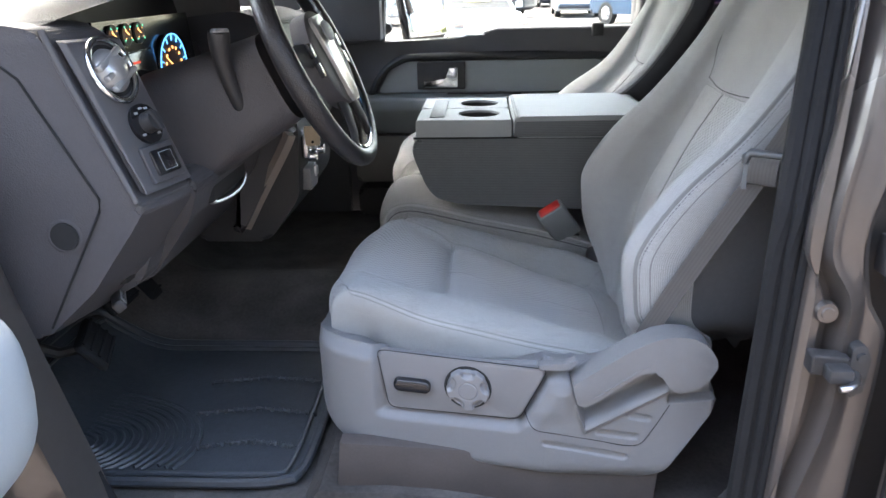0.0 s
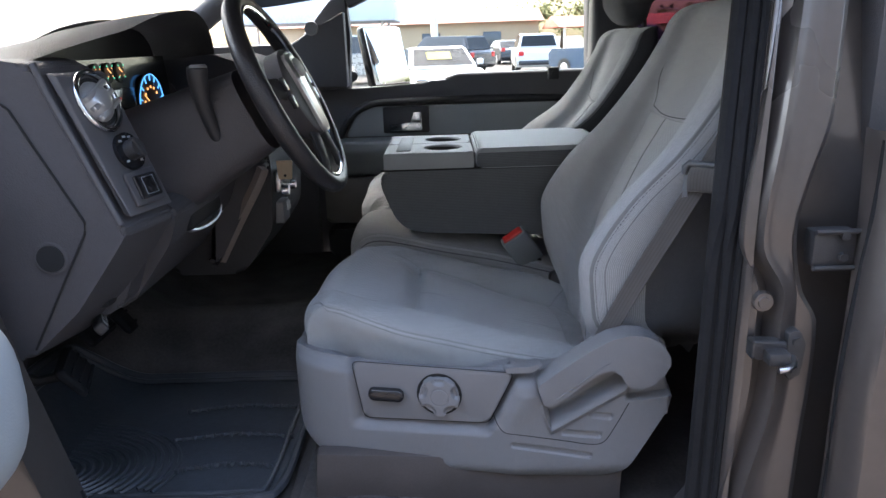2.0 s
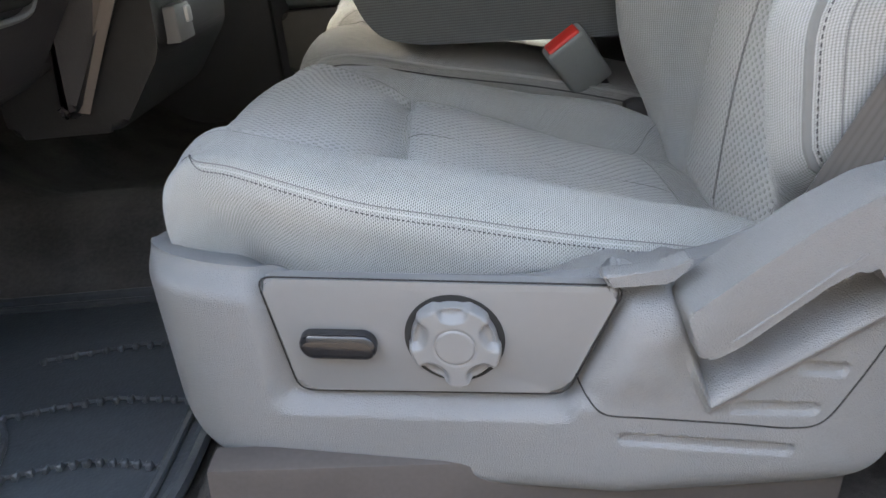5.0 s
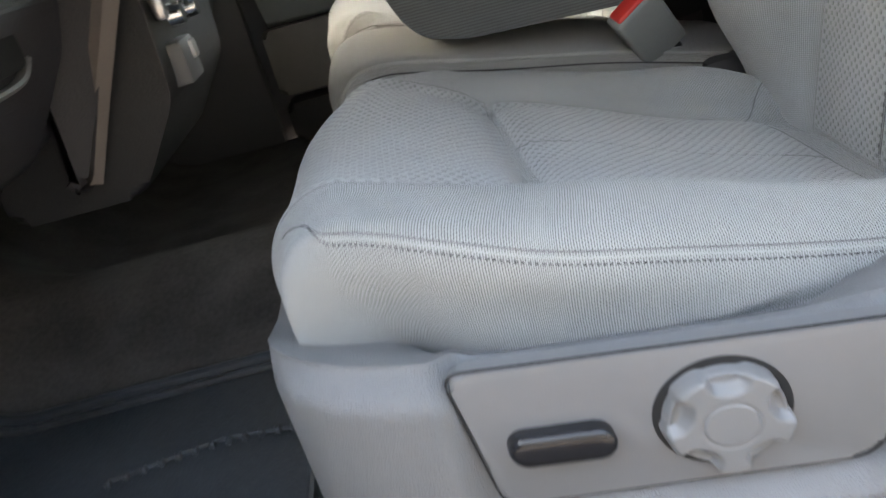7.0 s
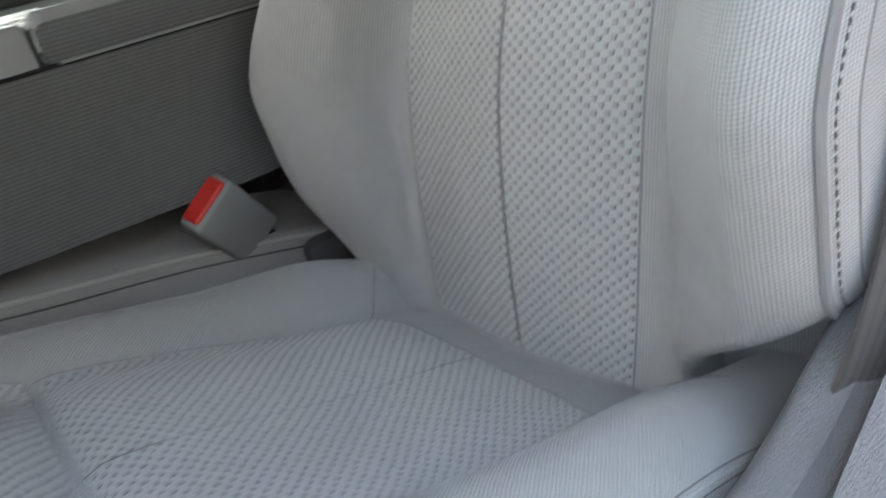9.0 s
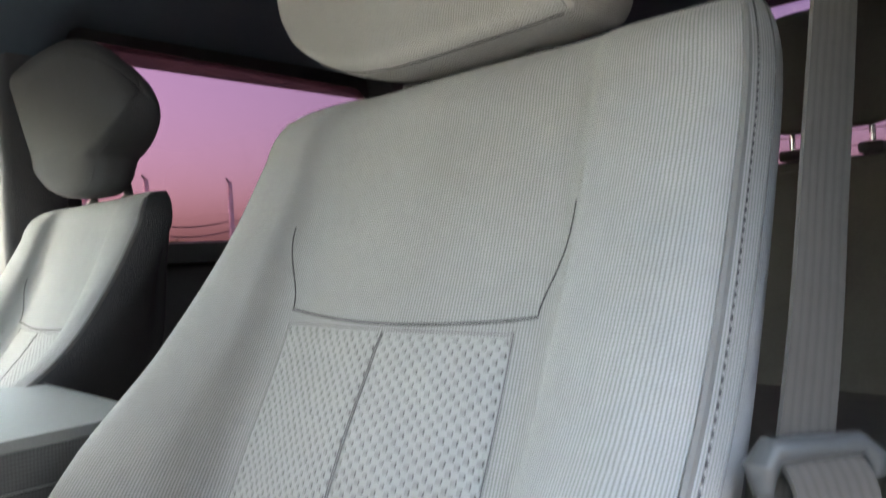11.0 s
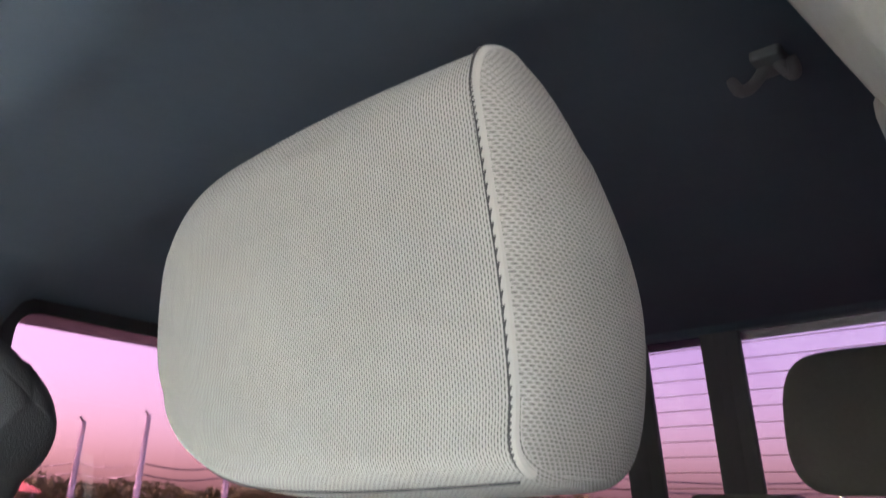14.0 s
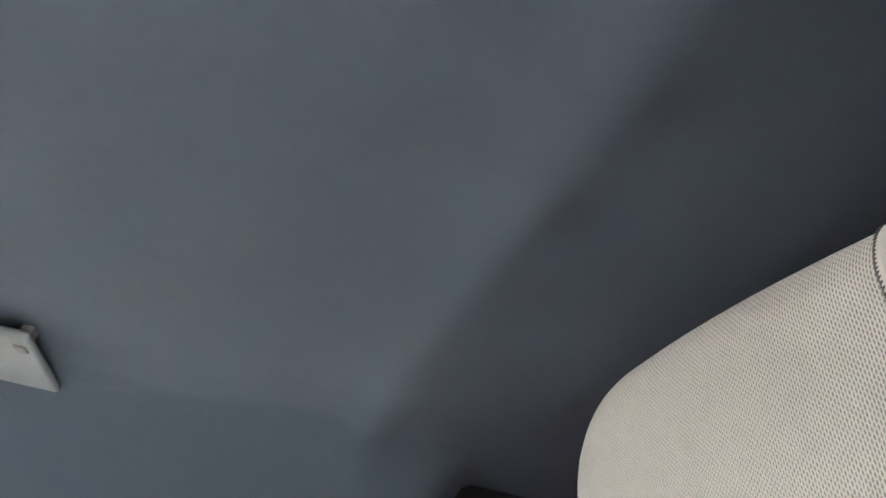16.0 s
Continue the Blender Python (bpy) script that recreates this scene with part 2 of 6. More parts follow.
def box(bm, lo, hi, bevel=0.0, seg=2, m=None):
    r = bmesh.ops.create_cube(bm, size=1)
    vs = r["verts"]
    c, s = [(a + b) / 2 for a, b in zip(lo, hi)], [b - a for a, b in zip(lo, hi)]
    for v in vs:
        v.co = Vector((v.co.x * s[0] + c[0], v.co.y * s[1] + c[1], v.co.z * s[2] + c[2]))
    if bevel:
        es = list({e for v in vs for e in v.link_edges})
        r = bmesh.ops.bevel(bm, geom=es, offset=bevel, segments=seg, profile=0.5, affect="EDGES")
        vs = [v for v in {v for f in r["faces"] for v in f.verts}] if m else vs
        if m:
            comp = set(vs)
            todo = list(vs)
            while todo:
                for e in todo.pop().link_edges:
                    for v in e.verts:
                        if v not in comp:
                            comp.add(v), todo.append(v)
            vs = list(comp)
    if m:
        bmesh.ops.transform(bm, matrix=m, verts=vs)
    return bm


def prism(bm, pts, axis, a, b, bevel=0.0, seg=2):
    """A polygon drawn in the two other axes (in the order x, y, z), drawn out along axis from a to b."""
    def at(p, h):
        q = list(p)
        q.insert("xyz".index(axis), h)
        return Vector(q)
    lo, hi = [bm.verts.new(at(p, a)) for p in pts], [bm.verts.new(at(p, b)) for p in pts]
    k = len(pts)
    fs = [bm.faces.new(lo), bm.faces.new(hi)]
    fs += [bm.faces.new((lo[i], lo[(i + 1) % k], hi[(i + 1) % k], hi[i])) for i in range(k)]
    if bevel:
        es = list({e for f in fs for e in f.edges})
        bmesh.ops.bevel(bm, geom=es, offset=bevel, segments=seg, profile=0.5, affect="EDGES")
    return bm


def rounded(pts, radius, n=4):
    """The polygon with its corners rounded."""
    out = []
    k = len(pts)
    for i in range(k):
        p, a, b = Vector(pts[i]), Vector(pts[i - 1]), Vector(pts[(i + 1) % k])
        ra = min(radius, (a - p).length * 0.45, (b - p).length * 0.45)
        s, e = p + (a - p).normalized() * ra, p + (b - p).normalized() * ra
        for j in range(n + 1):
            t = j / n
            out.append(tuple(s * (1 - t) ** 2 + p * 2 * t * (1 - t) + e * t * t))
    return out


def frame_of(d, up=(0, 0, 1)):
    d = Vector(d).normalized()
    s = d.cross(Vector(up))
    s = s.normalized() if s.length > 1e-4 else Vector((1, 0, 0))
    return s, s.cross(d).normalized()


def tube(bm, pts, rad, seg=8, flat=1.0, up=(0, 0, 1), closed=False, caps=True):
    """A round or flattened rod along pts. rad: one radius or one per point; flat: height over width."""
    pts = [Vector(p) for p in pts]
    k = len(pts)
    rads = rad if isinstance(rad, (list, tuple)) else [rad] * k
    rings = []
    for i, p in enumerate(pts):
        d = pts[(i + 1) % k] - pts[i - 1] if closed else pts[min(i + 1, k - 1)] - pts[max(i - 1, 0)]
        s, u = frame_of(d, up)
        rings.append([bm.verts.new(p + s * math.cos(a) * rads[i] + u * math.sin(a) * rads[i] * flat)
                      for a in (2 * math.pi * j / seg for j in range(seg))])
    for i in range(k if closed else k - 1):
        a, b = rings[i], rings[(i + 1) % k]
        for j in range(seg):
            bm.faces.new((a[j], a[(j + 1) % seg], b[(j + 1) % seg], b[j]))
    if caps and not closed:
        bm.faces.new(rings[0]), bm.faces.new(rings[-1])
    return bm


def surf(bm, fn, nu, nv, closed_u=False):
    """A sheet fn(u, v), u and v from 0 to 1, with UV in metres."""
    P = [[Vector(fn(i / nu, j / nv)) for i in range(nu if closed_u else nu + 1)] for j in range(nv + 1)]
    V = [[bm.verts.new(p) for p in row] for row in P]
    lay = bm.loops.layers.uv.verify()
    cols = nu + 1
    mid = nv // 2
    def px(j, i):
        return P[j][i % len(P[j])]
    us, vs = [0.0], [0.0]
    for i in range(nu):
        us.append(us[-1] + (px(mid, i + 1) - px(mid, i)).length)
    ci = nu // 2
    for j in range(nv):
        vs.append(vs[-1] + (P[j + 1][ci] - P[j][ci]).length)
    for j in range(nv):
        for i in range(nu):
            ii = (i + 1) % len(V[j])
            f = bm.faces.new((V[j][i], V[j][ii], V[j + 1][ii], V[j + 1][i]))
            for lp, (a, b) in zip(f.loops, ((i, j), (i + 1, j), (i + 1, j + 1), (i, j + 1))):
                lp[lay].uv = (us[a], vs[b])
    return V


def curve(xs, ys):
    """A smooth line through the given stations."""
    def f(x):
        if x <= xs[0]:
            return ys[0]
        if x >= xs[-1]:
            return ys[-1]
        i = max(k for k in range(len(xs) - 1) if xs[k] <= x)
        h = xs[i + 1] - xs[i]
        t = (x - xs[i]) / h
        def slope(k):
            a, b = max(k - 1, 0), min(k + 1, len(xs) - 1)
            return (ys[b] - ys[a]) / (xs[b] - xs[a])
        m0, m1 = slope(i) * h, slope(i + 1) * h
        return ((2 * t**3 - 3 * t * t + 1) * ys[i] + (t**3 - 2 * t * t + t) * m0 + (-2 * t**3 + 3 * t * t) * ys[i + 1] + (t**3 - t * t) * m1)
    return f


def spline(pts, n, closed=False):
    """n points along a smooth line through pts."""
    k = len(pts)
    pts = [Vector(p) for p in pts]
    out = []
    for s in range(n):
        q = s / n * k if closed else s / (n - 1) * (k - 1)
        i = int(q) if closed else min(int(q), k - 2)
        t = q - i
        g = (lambda j: pts[j % k]) if closed else (lambda j: pts[min(max(j, 0), k - 1)])
        a, b, c, d = g(i - 1), g(i), g(i + 1), g(i + 2)
        out.append(0.5 * ((2 * b) + (c - a) * t + (2 * a - 5 * b + 4 * c - d) * t * t + (3 * b - a - 3 * c + d) * t**3))
    return out


def disc(bm, c, r, depth, axis, seg=24, r2=None, m=None):
    mat = Matrix.Translation(c) @ (m or {"x": Matrix.Rotation(radians(90), 4, "Y"), "y": Matrix.Rotation(radians(90), 4, "X"), "z": Matrix()}[axis])
    bmesh.ops.create_cone(bm, cap_ends=True, segments=seg, radius1=r, radius2=r if r2 is None else r2, depth=depth, matrix=mat)
    return bm


def smooth01(t):
    t = min(max(t, 0.0), 1.0)
    return t * t * (3 - 2 * t)


# ---------- seats ----------
YD, YP, YC = 1.200, 2.020, 1.63      # middle of the driver's seat, the passenger's seat, the cab

CUSH = [(-.190, .800), (-.228, .846), (-.245, .897), (-.238, .931), (-.216, .945), (-.190, .951), (-.165, .946), (-.130, .927), (0, .917)]
CUSH = CUSH + [(-a, b) for a, b in reversed(CUSH[:-1])]
CUSH_DZ = curve([-.2, -.14, -.065, 0, .07, .15, .26, .34, .42], [.055, .056, .040, .018, 0, -.020, -.046, -.080, -.105])


# pulled creases of the cushion's side: x and section index at either end, width, depth
CREASES = [(.040, 1.2, .135, 2.2, .0045, .0042), (.085, 1.0, .160, 1.9, .0040, .0038), (.000, 1.0, .085, 1.7, .006, .0026), (.150, 1.1, .235, 2.0, .0045, .0040),
           (.070, 3.2, .100, 3.9, .0030, .0020), (.105, 3.2, .140, 4.0, .0030, .0024), (.150, 3.1, .185, 3.9, .0032, .0024), (.190, 3.1, .222, 3.8, .0034, .0022),
           (.200, 1.4, .275, 2.5, .0045, .0040), (.120, 1.9, .215, 2.7, .0040, .0028)]


def cushion_at(u, v):
    """A point of the seat cushion: u across from the outer side, v from the front underside to the back."""
    k = u * 16
    i = min(int(k), 15)
    t = k - i
    g = lambda j: Vector(CUSH[min(max(j, 0), 16)])
    a, b, c, d = g(i - 1), g(i), g(i + 1), g(i + 2)
    y, z = 0.5 * ((2 * b) + (c - a) * t + (2 * a - 5 * b + 4 * c - d) * t * t + (3 * b - a - 3 * c + d) * t**3)
    xf, r = -.187 + .022 * (abs(y) / .3) ** 4, .062 - .030 * smooth01((abs(y) - .17) / .09)
    if v < .22:
        ang = radians(-25 + 115 * v / .22)
        x, dz = xf + r - r * math.cos(ang), -r + r * math.sin(ang)
        z = max(z + CUSH_DZ(xf + r) + dz, .868)
    else:
        x = xf + r + (.42 - xf - r) * (v - .22) / .78
        z = z + CUSH_DZ(x)
    z = max(z, .795)
    y *= 1 - .11 * smooth01((-.02 - x) / .13)
    front = smooth01((.02 - x) / .16)
    z += smooth01((-.05 - x) / .09) * .004 - front * .017 * math.exp(-((abs(y) - .175) / .033) ** 2)
    x += .010 * smooth01((-.08 - x) / .08) * smooth01((abs(y) - .14) / .06)
    z -= .020 * smooth01((x - .04) / .20) * (1 - smooth01((abs(y) - .13) / .07))        # dished towards the back
    z -= .010 * math.exp(-((x - .004) / .013) ** 2) * (1 - smooth01((abs(y) - .13) / .05))  # gutter between the inserts
    z += .006 * math.exp(-((x + .045) / .045) ** 2) * (1 - smooth01((abs(y) - .10) / .06))
    if y > 0:
        z -= .010 * smooth01((y - .12) / .10) + .014 * (1 - .8 * front) * math.exp(-((y - .145) / .035) ** 2)
        x += front * .055 * smooth01((y - .02) / .22)
        z -= .010 * front * smooth01((y - .12) / .08)
    lower = smooth01((2.4 - min(k, 16 - k)) / 1.7)
    x += .032 * lower * smooth01((-.05 - x) / .11)                   # the lower front corner is rounded off
    hollow = math.exp(-((x + .03) / .09) ** 2 - ((k - 1.9) / .55) ** 2)
    y += math.copysign(.007 * hollow, -y)
    if k < 4.6:
        for x0, k0, x1, k1, wd, dp in CREASES:
            ex, ek = (x1 - x0), (k1 - k0) * .03
            px, pk = x - x0, (k - k0) * .03
            t_ = min(max((px * ex + pk * ek) / (ex * ex + ek * ek), 0), 1)
            d_ = math.hypot(px - t_ * ex, pk - t_ * ek) / wd
            if d_ < 3:
                cut = dp * math.sin(math.pi * min(max(t_, .04), .96)) * (math.exp(-d_ * d_) - .55 * math.exp(-((d_ - 1.6) / .8) ** 2))
                y += cut * (1.0 if k < 3.4 else .3)
                z -= cut * (.2 if k < 3.4 else .8)
    z += .0035 * noise.noise((x * 9, y * 9, 3.1)) - .006 * math.exp(-((y + .305) / .03) ** 2 - ((x - .19) / .05) ** 2)
    return x, y, z


BACK_Z = [.80, .87, .95, 1.02, 1.07, 1.15, 1.226, 1.325, 1.41, 1.46]
BACK_F = curve(BACK_Z, [.326, .337, .348, .362, .378, .415, .454, .496, .530, .552])
BACK_P = curve(BACK_Z, [.001, .024, .065, .089, .102, .089, .056, .025, .011, .004])
BACK_R = curve(BACK_Z, [.470, .486, .515, .535, .552, .566, .576, .590, .602, .608])
BACK_W = curve(BACK_Z, [.240, .253, .266, .269, .269, .266, .260, .252, .245, .232])


def back_at(u, v):
    """A point of the backrest: u once round, from the middle of its rear over the outer side, v from below to the top."""
    top = max(0.0, (v - .84) / .16)
    z = .80 + .60 * min(v / .84, 1.0)
    F, P, R, W = BACK_F(z), BACK_P(z), BACK_R(z), BACK_W(z)
    Fb, mid = F - P, (F - P + R) / 2 + .02
    half = [(-.70, R - .004), (-.81, R - .03), (-.90, mid), (-.966, Fb + .055), (-.948, Fb + .013), (-.83, Fb), (-.64, Fb * .5 + F * .5 - .004), (-.50, F + .009)]
    ring = [(0, R)] + half + [(0, F)] + [(-a, b) for a, b in reversed(half)]
    k = u * 18
    i = int(k)
    t = k - i
    g = lambda j: Vector(ring[j % 18])
    a, b, c, d = g(i - 1), g(i), g(i + 1), g(i + 2)
    y, x = 0.5 * ((2 * b) + (c - a) * t + (2 * a - 5 * b + 4 * c - d) * t * t + (3 * b - a - 3 * c + d) * t**3)
    y *= W
    y = math.copysign(.14 + (abs(y) - .14) * (1.12 if y < 0 else .91), y) if abs(y) > .14 else y
    foot = .850 + .80 * max(0, -y - .15)
    tuck = smooth01((foot + .035 - z) / .065) * smooth01((-y - .130) / .05)     # the outer bolster rounds off below
    y += (.030 + .055 * smooth01((x - .36) / .08)) * tuck ** 2
    x += .075 * tuck ** 1.5 * smooth01((.44 - x) / .12)
    if top > 0:
        ang = top * math.pi / 2
        xc = (F + R) / 2 + .012 * top
        x = xc + (x - xc) * max(math.cos(ang), .02) ** .75
        y *= 1 - (.24 if y > 0 else .09) * (1 - math.cos(ang))
        z += .053 * math.sin(ang)
        x += .018 * top
    x += .002 * noise.noise((x * 8, y * 8, z * 8))
    side = smooth01((-y - .13) / .05)
    x += side * (.005 * math.exp(-((z - .985 - .10 * (y + .2)) / .010) ** 2) + .004 * math.exp(-((z - .945 - .25 * (y + .2)) / .011) ** 2)) * smooth01((.23 + y) / .03)
    return x, y, z


HEAD = [(.530, 1.474), (.526, 1.50), (.514, 1.550), (.503, 1.600), (.499, 1.624), (.507, 1.642), (.530, 1.646), (.562, 1.622),
        (.598, 1.575), (.616, 1.528), (.616, 1.486), (.596, 1.468), (.558, 1.465)]


def headrest_at(u, v):
    """u round the profile, v across; the sides bulge beyond a seam."""
    k = u * 13
    i = int(k)
    t = k - i
    g = lambda j: Vector(HEAD[j % 13])
    a, b, c, d = g(i - 1), g(i), g(i + 1), g(i + 2)
    x, z = 0.5 * ((2 * b) + (c - a) * t + (2 * a - 5 * b + 4 * c - d) * t * t + (3 * b - a - 3 * c + d) * t**3)
    w = 2 * v - 1
    zc, xc = 1.555, .563
    t, sg = abs(w), math.copysign(1, w)
    zn = max(-1.0, min(1.0, (z - zc) / .100))
    if t < .62:
        y, s = .130 * t / .62, 1.0
    else:
        a2 = (t - .62) / .38 * math.pi / 2
        y, s = .130 + (.021 if sg < 0 else .058) * math.sin(a2), max(math.cos(a2), .0003) ** .95
    if sg > 0:                                   # the inner side is softer
        k2 = min(max(0, (y - .060) / .128), 1)
        s = max(1 - k2 ** 2.15, .0003) ** (1 / 2.15)
    x -= .008 * math.cos(t * math.pi / 2) * (1 if x < .56 else -.6)
    z -= (.002 + .011 * t ** 2) * smooth01(zn)
    if sg > 0 and zn < 0:
        z = zc + (z - zc) * (1 - .50 * max(0, (y - .01) / .178) ** 2.4 * smooth01(-zn / .8))
    if sg > 0:
        y += .026 * k2 * s * max(0, 1 - 1.1 * (zn + .25) ** 2)
    else:
        y -= .013 * t * t * s * smooth01((-zn - .05) / .9)
    z += .006 * smooth01(zn) * (1 if sg > 0 else 1 - .4 * t)
    if sg > 0:
        y *= 1.14
    low = .010 * math.cos(t * math.pi / 2) * smooth01(-zn)
    return xc + (x - xc) * s, sg * y, zc + (z - zc) * s - low


def car_seat(name, label, yc, side, full):
    """A front seat. side: +1 with its outer side towards -y (driver), -1 mirrored."""
    seat = thing(name, label, "car seat", (0.15, yc, 0.68), group="front seats")
    def put(p):
        up = 0 if full else smooth01((p[2] - 1.452) / .02)
        back = 0 if full else smooth01((p[2] - 1.02) / .25)
        return Vector((p[0] + .03 * back, yc + side * (p[1] - .04 * up), p[2] - .04 * back + .045 * up))
    b = B()
    surf(b, lambda u, v: put(cushion_at(u, v)), 128 if full else 72, 132 if full else 54)
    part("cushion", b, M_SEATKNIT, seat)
    def on_cushion(y, x, lift=0.0, v=None):
        """The cushion's surface at a distance across and a distance along (or at v, on its rounded front)."""
        v = .22 + .78 * (x + .13) / .55 if v is None else v
        lo, hi = 3.0 / 16, 13.0 / 16
        for _ in range(18):
            m = (lo + hi) / 2
            if cushion_at(m, v)[1] < y:
                lo = m
            else:
                hi = m
        n = Vector((-.25, 0, .97)) if v > .22 else Vector((-.97, 0, .25)).lerp(Vector((-.25, 0, .97)), max(0, v / .22))
        return put(Vector(cushion_at(lo, v)) + n.normalized() * lift)
    def patch(pname, edge, nu, nv):
        b = B()
        def f(uu, vv, extra=0.0):
            e = min(uu, 1 - uu, vv * 1.6, (1 - vv) * 1.6) * 2
            return edge(uu, vv, -.0012 + .0026 * smooth01(e / .06) + .0030 * smooth01(e / .7) + extra)
        surf(b, f, nu, nv)
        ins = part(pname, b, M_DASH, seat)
        # thin grey line drawn for the shade along the insert's tucked edge
        b = B()
        loop = [f(.003, k / 40, .0010) for k in range(41)] + [f(k / 30, .997, .0010) for k in range(1, 31)] + [f(.997, 1 - k / 40, .0010) for k in range(1, 41)]
        tube(b, loop, .0004, 6)
        part("insert_seam", b, M_SEAM, ins)
        return ins
    FRONT_W = curve([-.20, -.16, -.13, -.09, -.04, .0], [.146, .152, .158, .161, .161, .156])
    REAR_W = curve([0, .10, .20, .245, .262, .275, .284], [.154, .149, .143, .137, .126, .104, .060])
    def front_edge(uu, vv, lift):
        v = .07 + .3375 * vv
        x = -.13 + (v - .22) * .55 / .78 if v > .22 else -.13 - .06 * (1 - (v / .22) ** 2) ** .5
        return on_cushion((2 * uu - 1) * FRONT_W(x), x, lift, v)
    def rear_edge(uu, vv, lift):
        x_end = .268 + .018 * (1 - (2 * uu - 1) ** 2) + .006 * uu
        x = .0055 + (x_end - .0055) * vv
        return on_cushion((2 * uu - 1) * REAR_W(min(x, .250) + .2 * max(0, x - .250)), x, lift)
    patch("front_insert", front_edge, 40, 36)
    patch("rear_insert", rear_edge, 44, 44)
    for sy in (-1, 1):
        b = B()
        tube(b, [on_cushion(sy * (.132 + .062 * i / 14), .268 + .058 * i / 14, .0002) for i in range(15)], .0006, 6)
        part("corner_seam", b, M_SEAM, seat)
    b = B()
    tube(b, [on_cushion(0, .007 + .275 * i / 24, .0042) for i in range(25)], .0003, 6)
    part("centre_seam", b, M_SEAM, seat)
    # seam, welt and stitches along the outer and inner edge of the cushion
    for us, down in ((3.0 / 16, -1), (13.0 / 16, 1)):
        def edge(i, n, off, lift):
            v = .125 + .81 * i / n
            u = us + down * off * (1 - smooth01((.235 - v) / .06)) - down * .135 * smooth01((.235 - v) / .11) ** 1.5
            return Vector(cushion_at(u, v)) + Vector((-lift * smooth01((.22 - v) / .06), down * lift * .5, lift))
        b = B()
        tube(b, [put(edge(i, 80, .004, -.0008)) for i in range(81)], .0009, 6)
        part("welt", b, M_SEATKNIT, seat)
        b = B()
        tube(b, [put(edge(i, 80, -.003, .0001)) for i in range(81)], .0005, 6)
        part("seam", b, M_SEAM, seat)
        b = B()
        for i in range(8, 160):
            tube(b, [put(edge(i, 160, .014, .0006)), put(edge(i + .5, 160, .014, .0003))], .0006, 4)
        part("stitching", b, M_THREAD, seat)
    # backrest
    b = B()
    surf(b, lambda u, v: put(back_at((3.55 + 9.45 * u) / 18, v + (1 - v) * .05 * (1 - smooth01((9.45 * u - .95) / 1.5)))), 84, 56)
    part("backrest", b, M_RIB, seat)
    b = B()
    surf(b, lambda u, v: put(back_at((13 + 8.55 * u) / 18 % 1.0, .085 + .915 * v)), 44, 40)
    part("back_shell", b, M_SHELL if full else M_SHADECLOTH, seat, "dark cloth rear and side shell with shade in its tone")
    for u0, u1 in ((8.17, 8.9985), (9.0015, 9.99)):
        b = B()
        def f(uu, vv, extra=0.0, u0=u0, u1=u1):
            u = u0 + (u1 - u0) * uu
            v = .030 + .602 * vv
            p = Vector(back_at(u / 18, v))
            mid_ = 1 - uu if u0 < 8.5 else uu
            e = min(1 - mid_, vv * 3, (1 - vv) * 3) * 2
            return put(p + Vector((-.97, 0, .24)) * (extra - .0012 + .0032 * smooth01(e / .08) + .0035 * smooth01(e) - .0012 * math.exp(-(mid_ / .025) ** 2)))
        surf(b, f, 22, 44)
        ins = part("back_insert", b, M_DASH, seat)
        # edge shade of the back insert, drawn as a thin grey line
        b = B()
        tube(b, [f(.004, k / 30, .0016) for k in range(31)] + [f(k / 20, .997, .0012) for k in range(1, 21)] + [f(.996, 1 - k / 30, .0010) for k in range(1, 31)], .0004, 6)
        part("insert_seam", b, M_SEAM, ins)
    for us in (5.0, 13.0):
        b = B()
        tube(b, [put(Vector(back_at(us / 18, .10 + .82 * i / 44)) + Vector((.0010, 0, 0))) for i in range(45)], .0040, 8, flat=.55, up=(0, 1, 0))
        part("piping", b, M_RIB, seat)
    b = B()
    tube(b, [put(Vector(back_at(4.40 / 18, .10 + .85 * i / 90)) + Vector((-.0002, 0, 0))) for i in range(91)], .0006, 6, up=(0, 1, 0))
    part("seam", b, M_SEAM, seat)
    b = B()
    for i in range(120):
        tube(b, [put(Vector(back_at(4.80 / 18, .10 + .85 * (i + h) / 120)) + Vector((-.0004, -.0006, 0))) for h in (0, .55)], .0006, 4, up=(0, 1, 0))
    part("stitching", b, M_THREAD, seat)
    b = B()
    tube(b, [put(Vector(back_at((8.0 + 2.0 * i / 24) / 18, .636 + .010 * (i / 12 - 1) ** 2)) + Vector((-.0008, 0, 0))) for i in range(25)], .0009, 6)
    part("upper_seam", b, M_THREAD, seat)
    for s_ in (-1, 1):
        b = B()
        tube(b, [put(Vector(back_at((9 + s_ * (1.0 + .45 * smooth01(i / 20))) / 18, .645 + .10 * i / 20)) + Vector((-.0002, 0, 0))) for i in range(21)], .0007, 6, up=(0, 1, 0))
        part("seam", b, M_THREAD, seat)
    # headrest on two posts
    b = B()
    V = surf(b, lambda u, v: put(headrest_at(u, v)), 64, 72, closed_u=True)
    lay = b.loops.layers.uv.verify()
    for f in b.faces:
        if side * (f.calc_center_median().y - yc) < -.131:      # the side panel's cloth lies flat
            for lp in f.loops:
                lp[lay].uv = (lp.vert.co.x, lp.vert.co.z)
    b.faces.new(V[0]), b.faces.new(V[-1])
    # the passenger's headrest gets its shade from the darker cloth colour
    hr = part("headrest", b, M_KNIT if full else M_SHADECLOTH, seat)
    b = B()
    tube(b, [put(Vector(headrest_at((-.030 + i / 60 * .495) % 1.0, .188 - .016 * (1 - i / 60))) + Vector((.0014, 0, 0))) for i in range(61)], .0024, 8, up=(0, 1, 0))
    part("piping", b, M_KNIT if full else M_SHADECLOTH, hr)
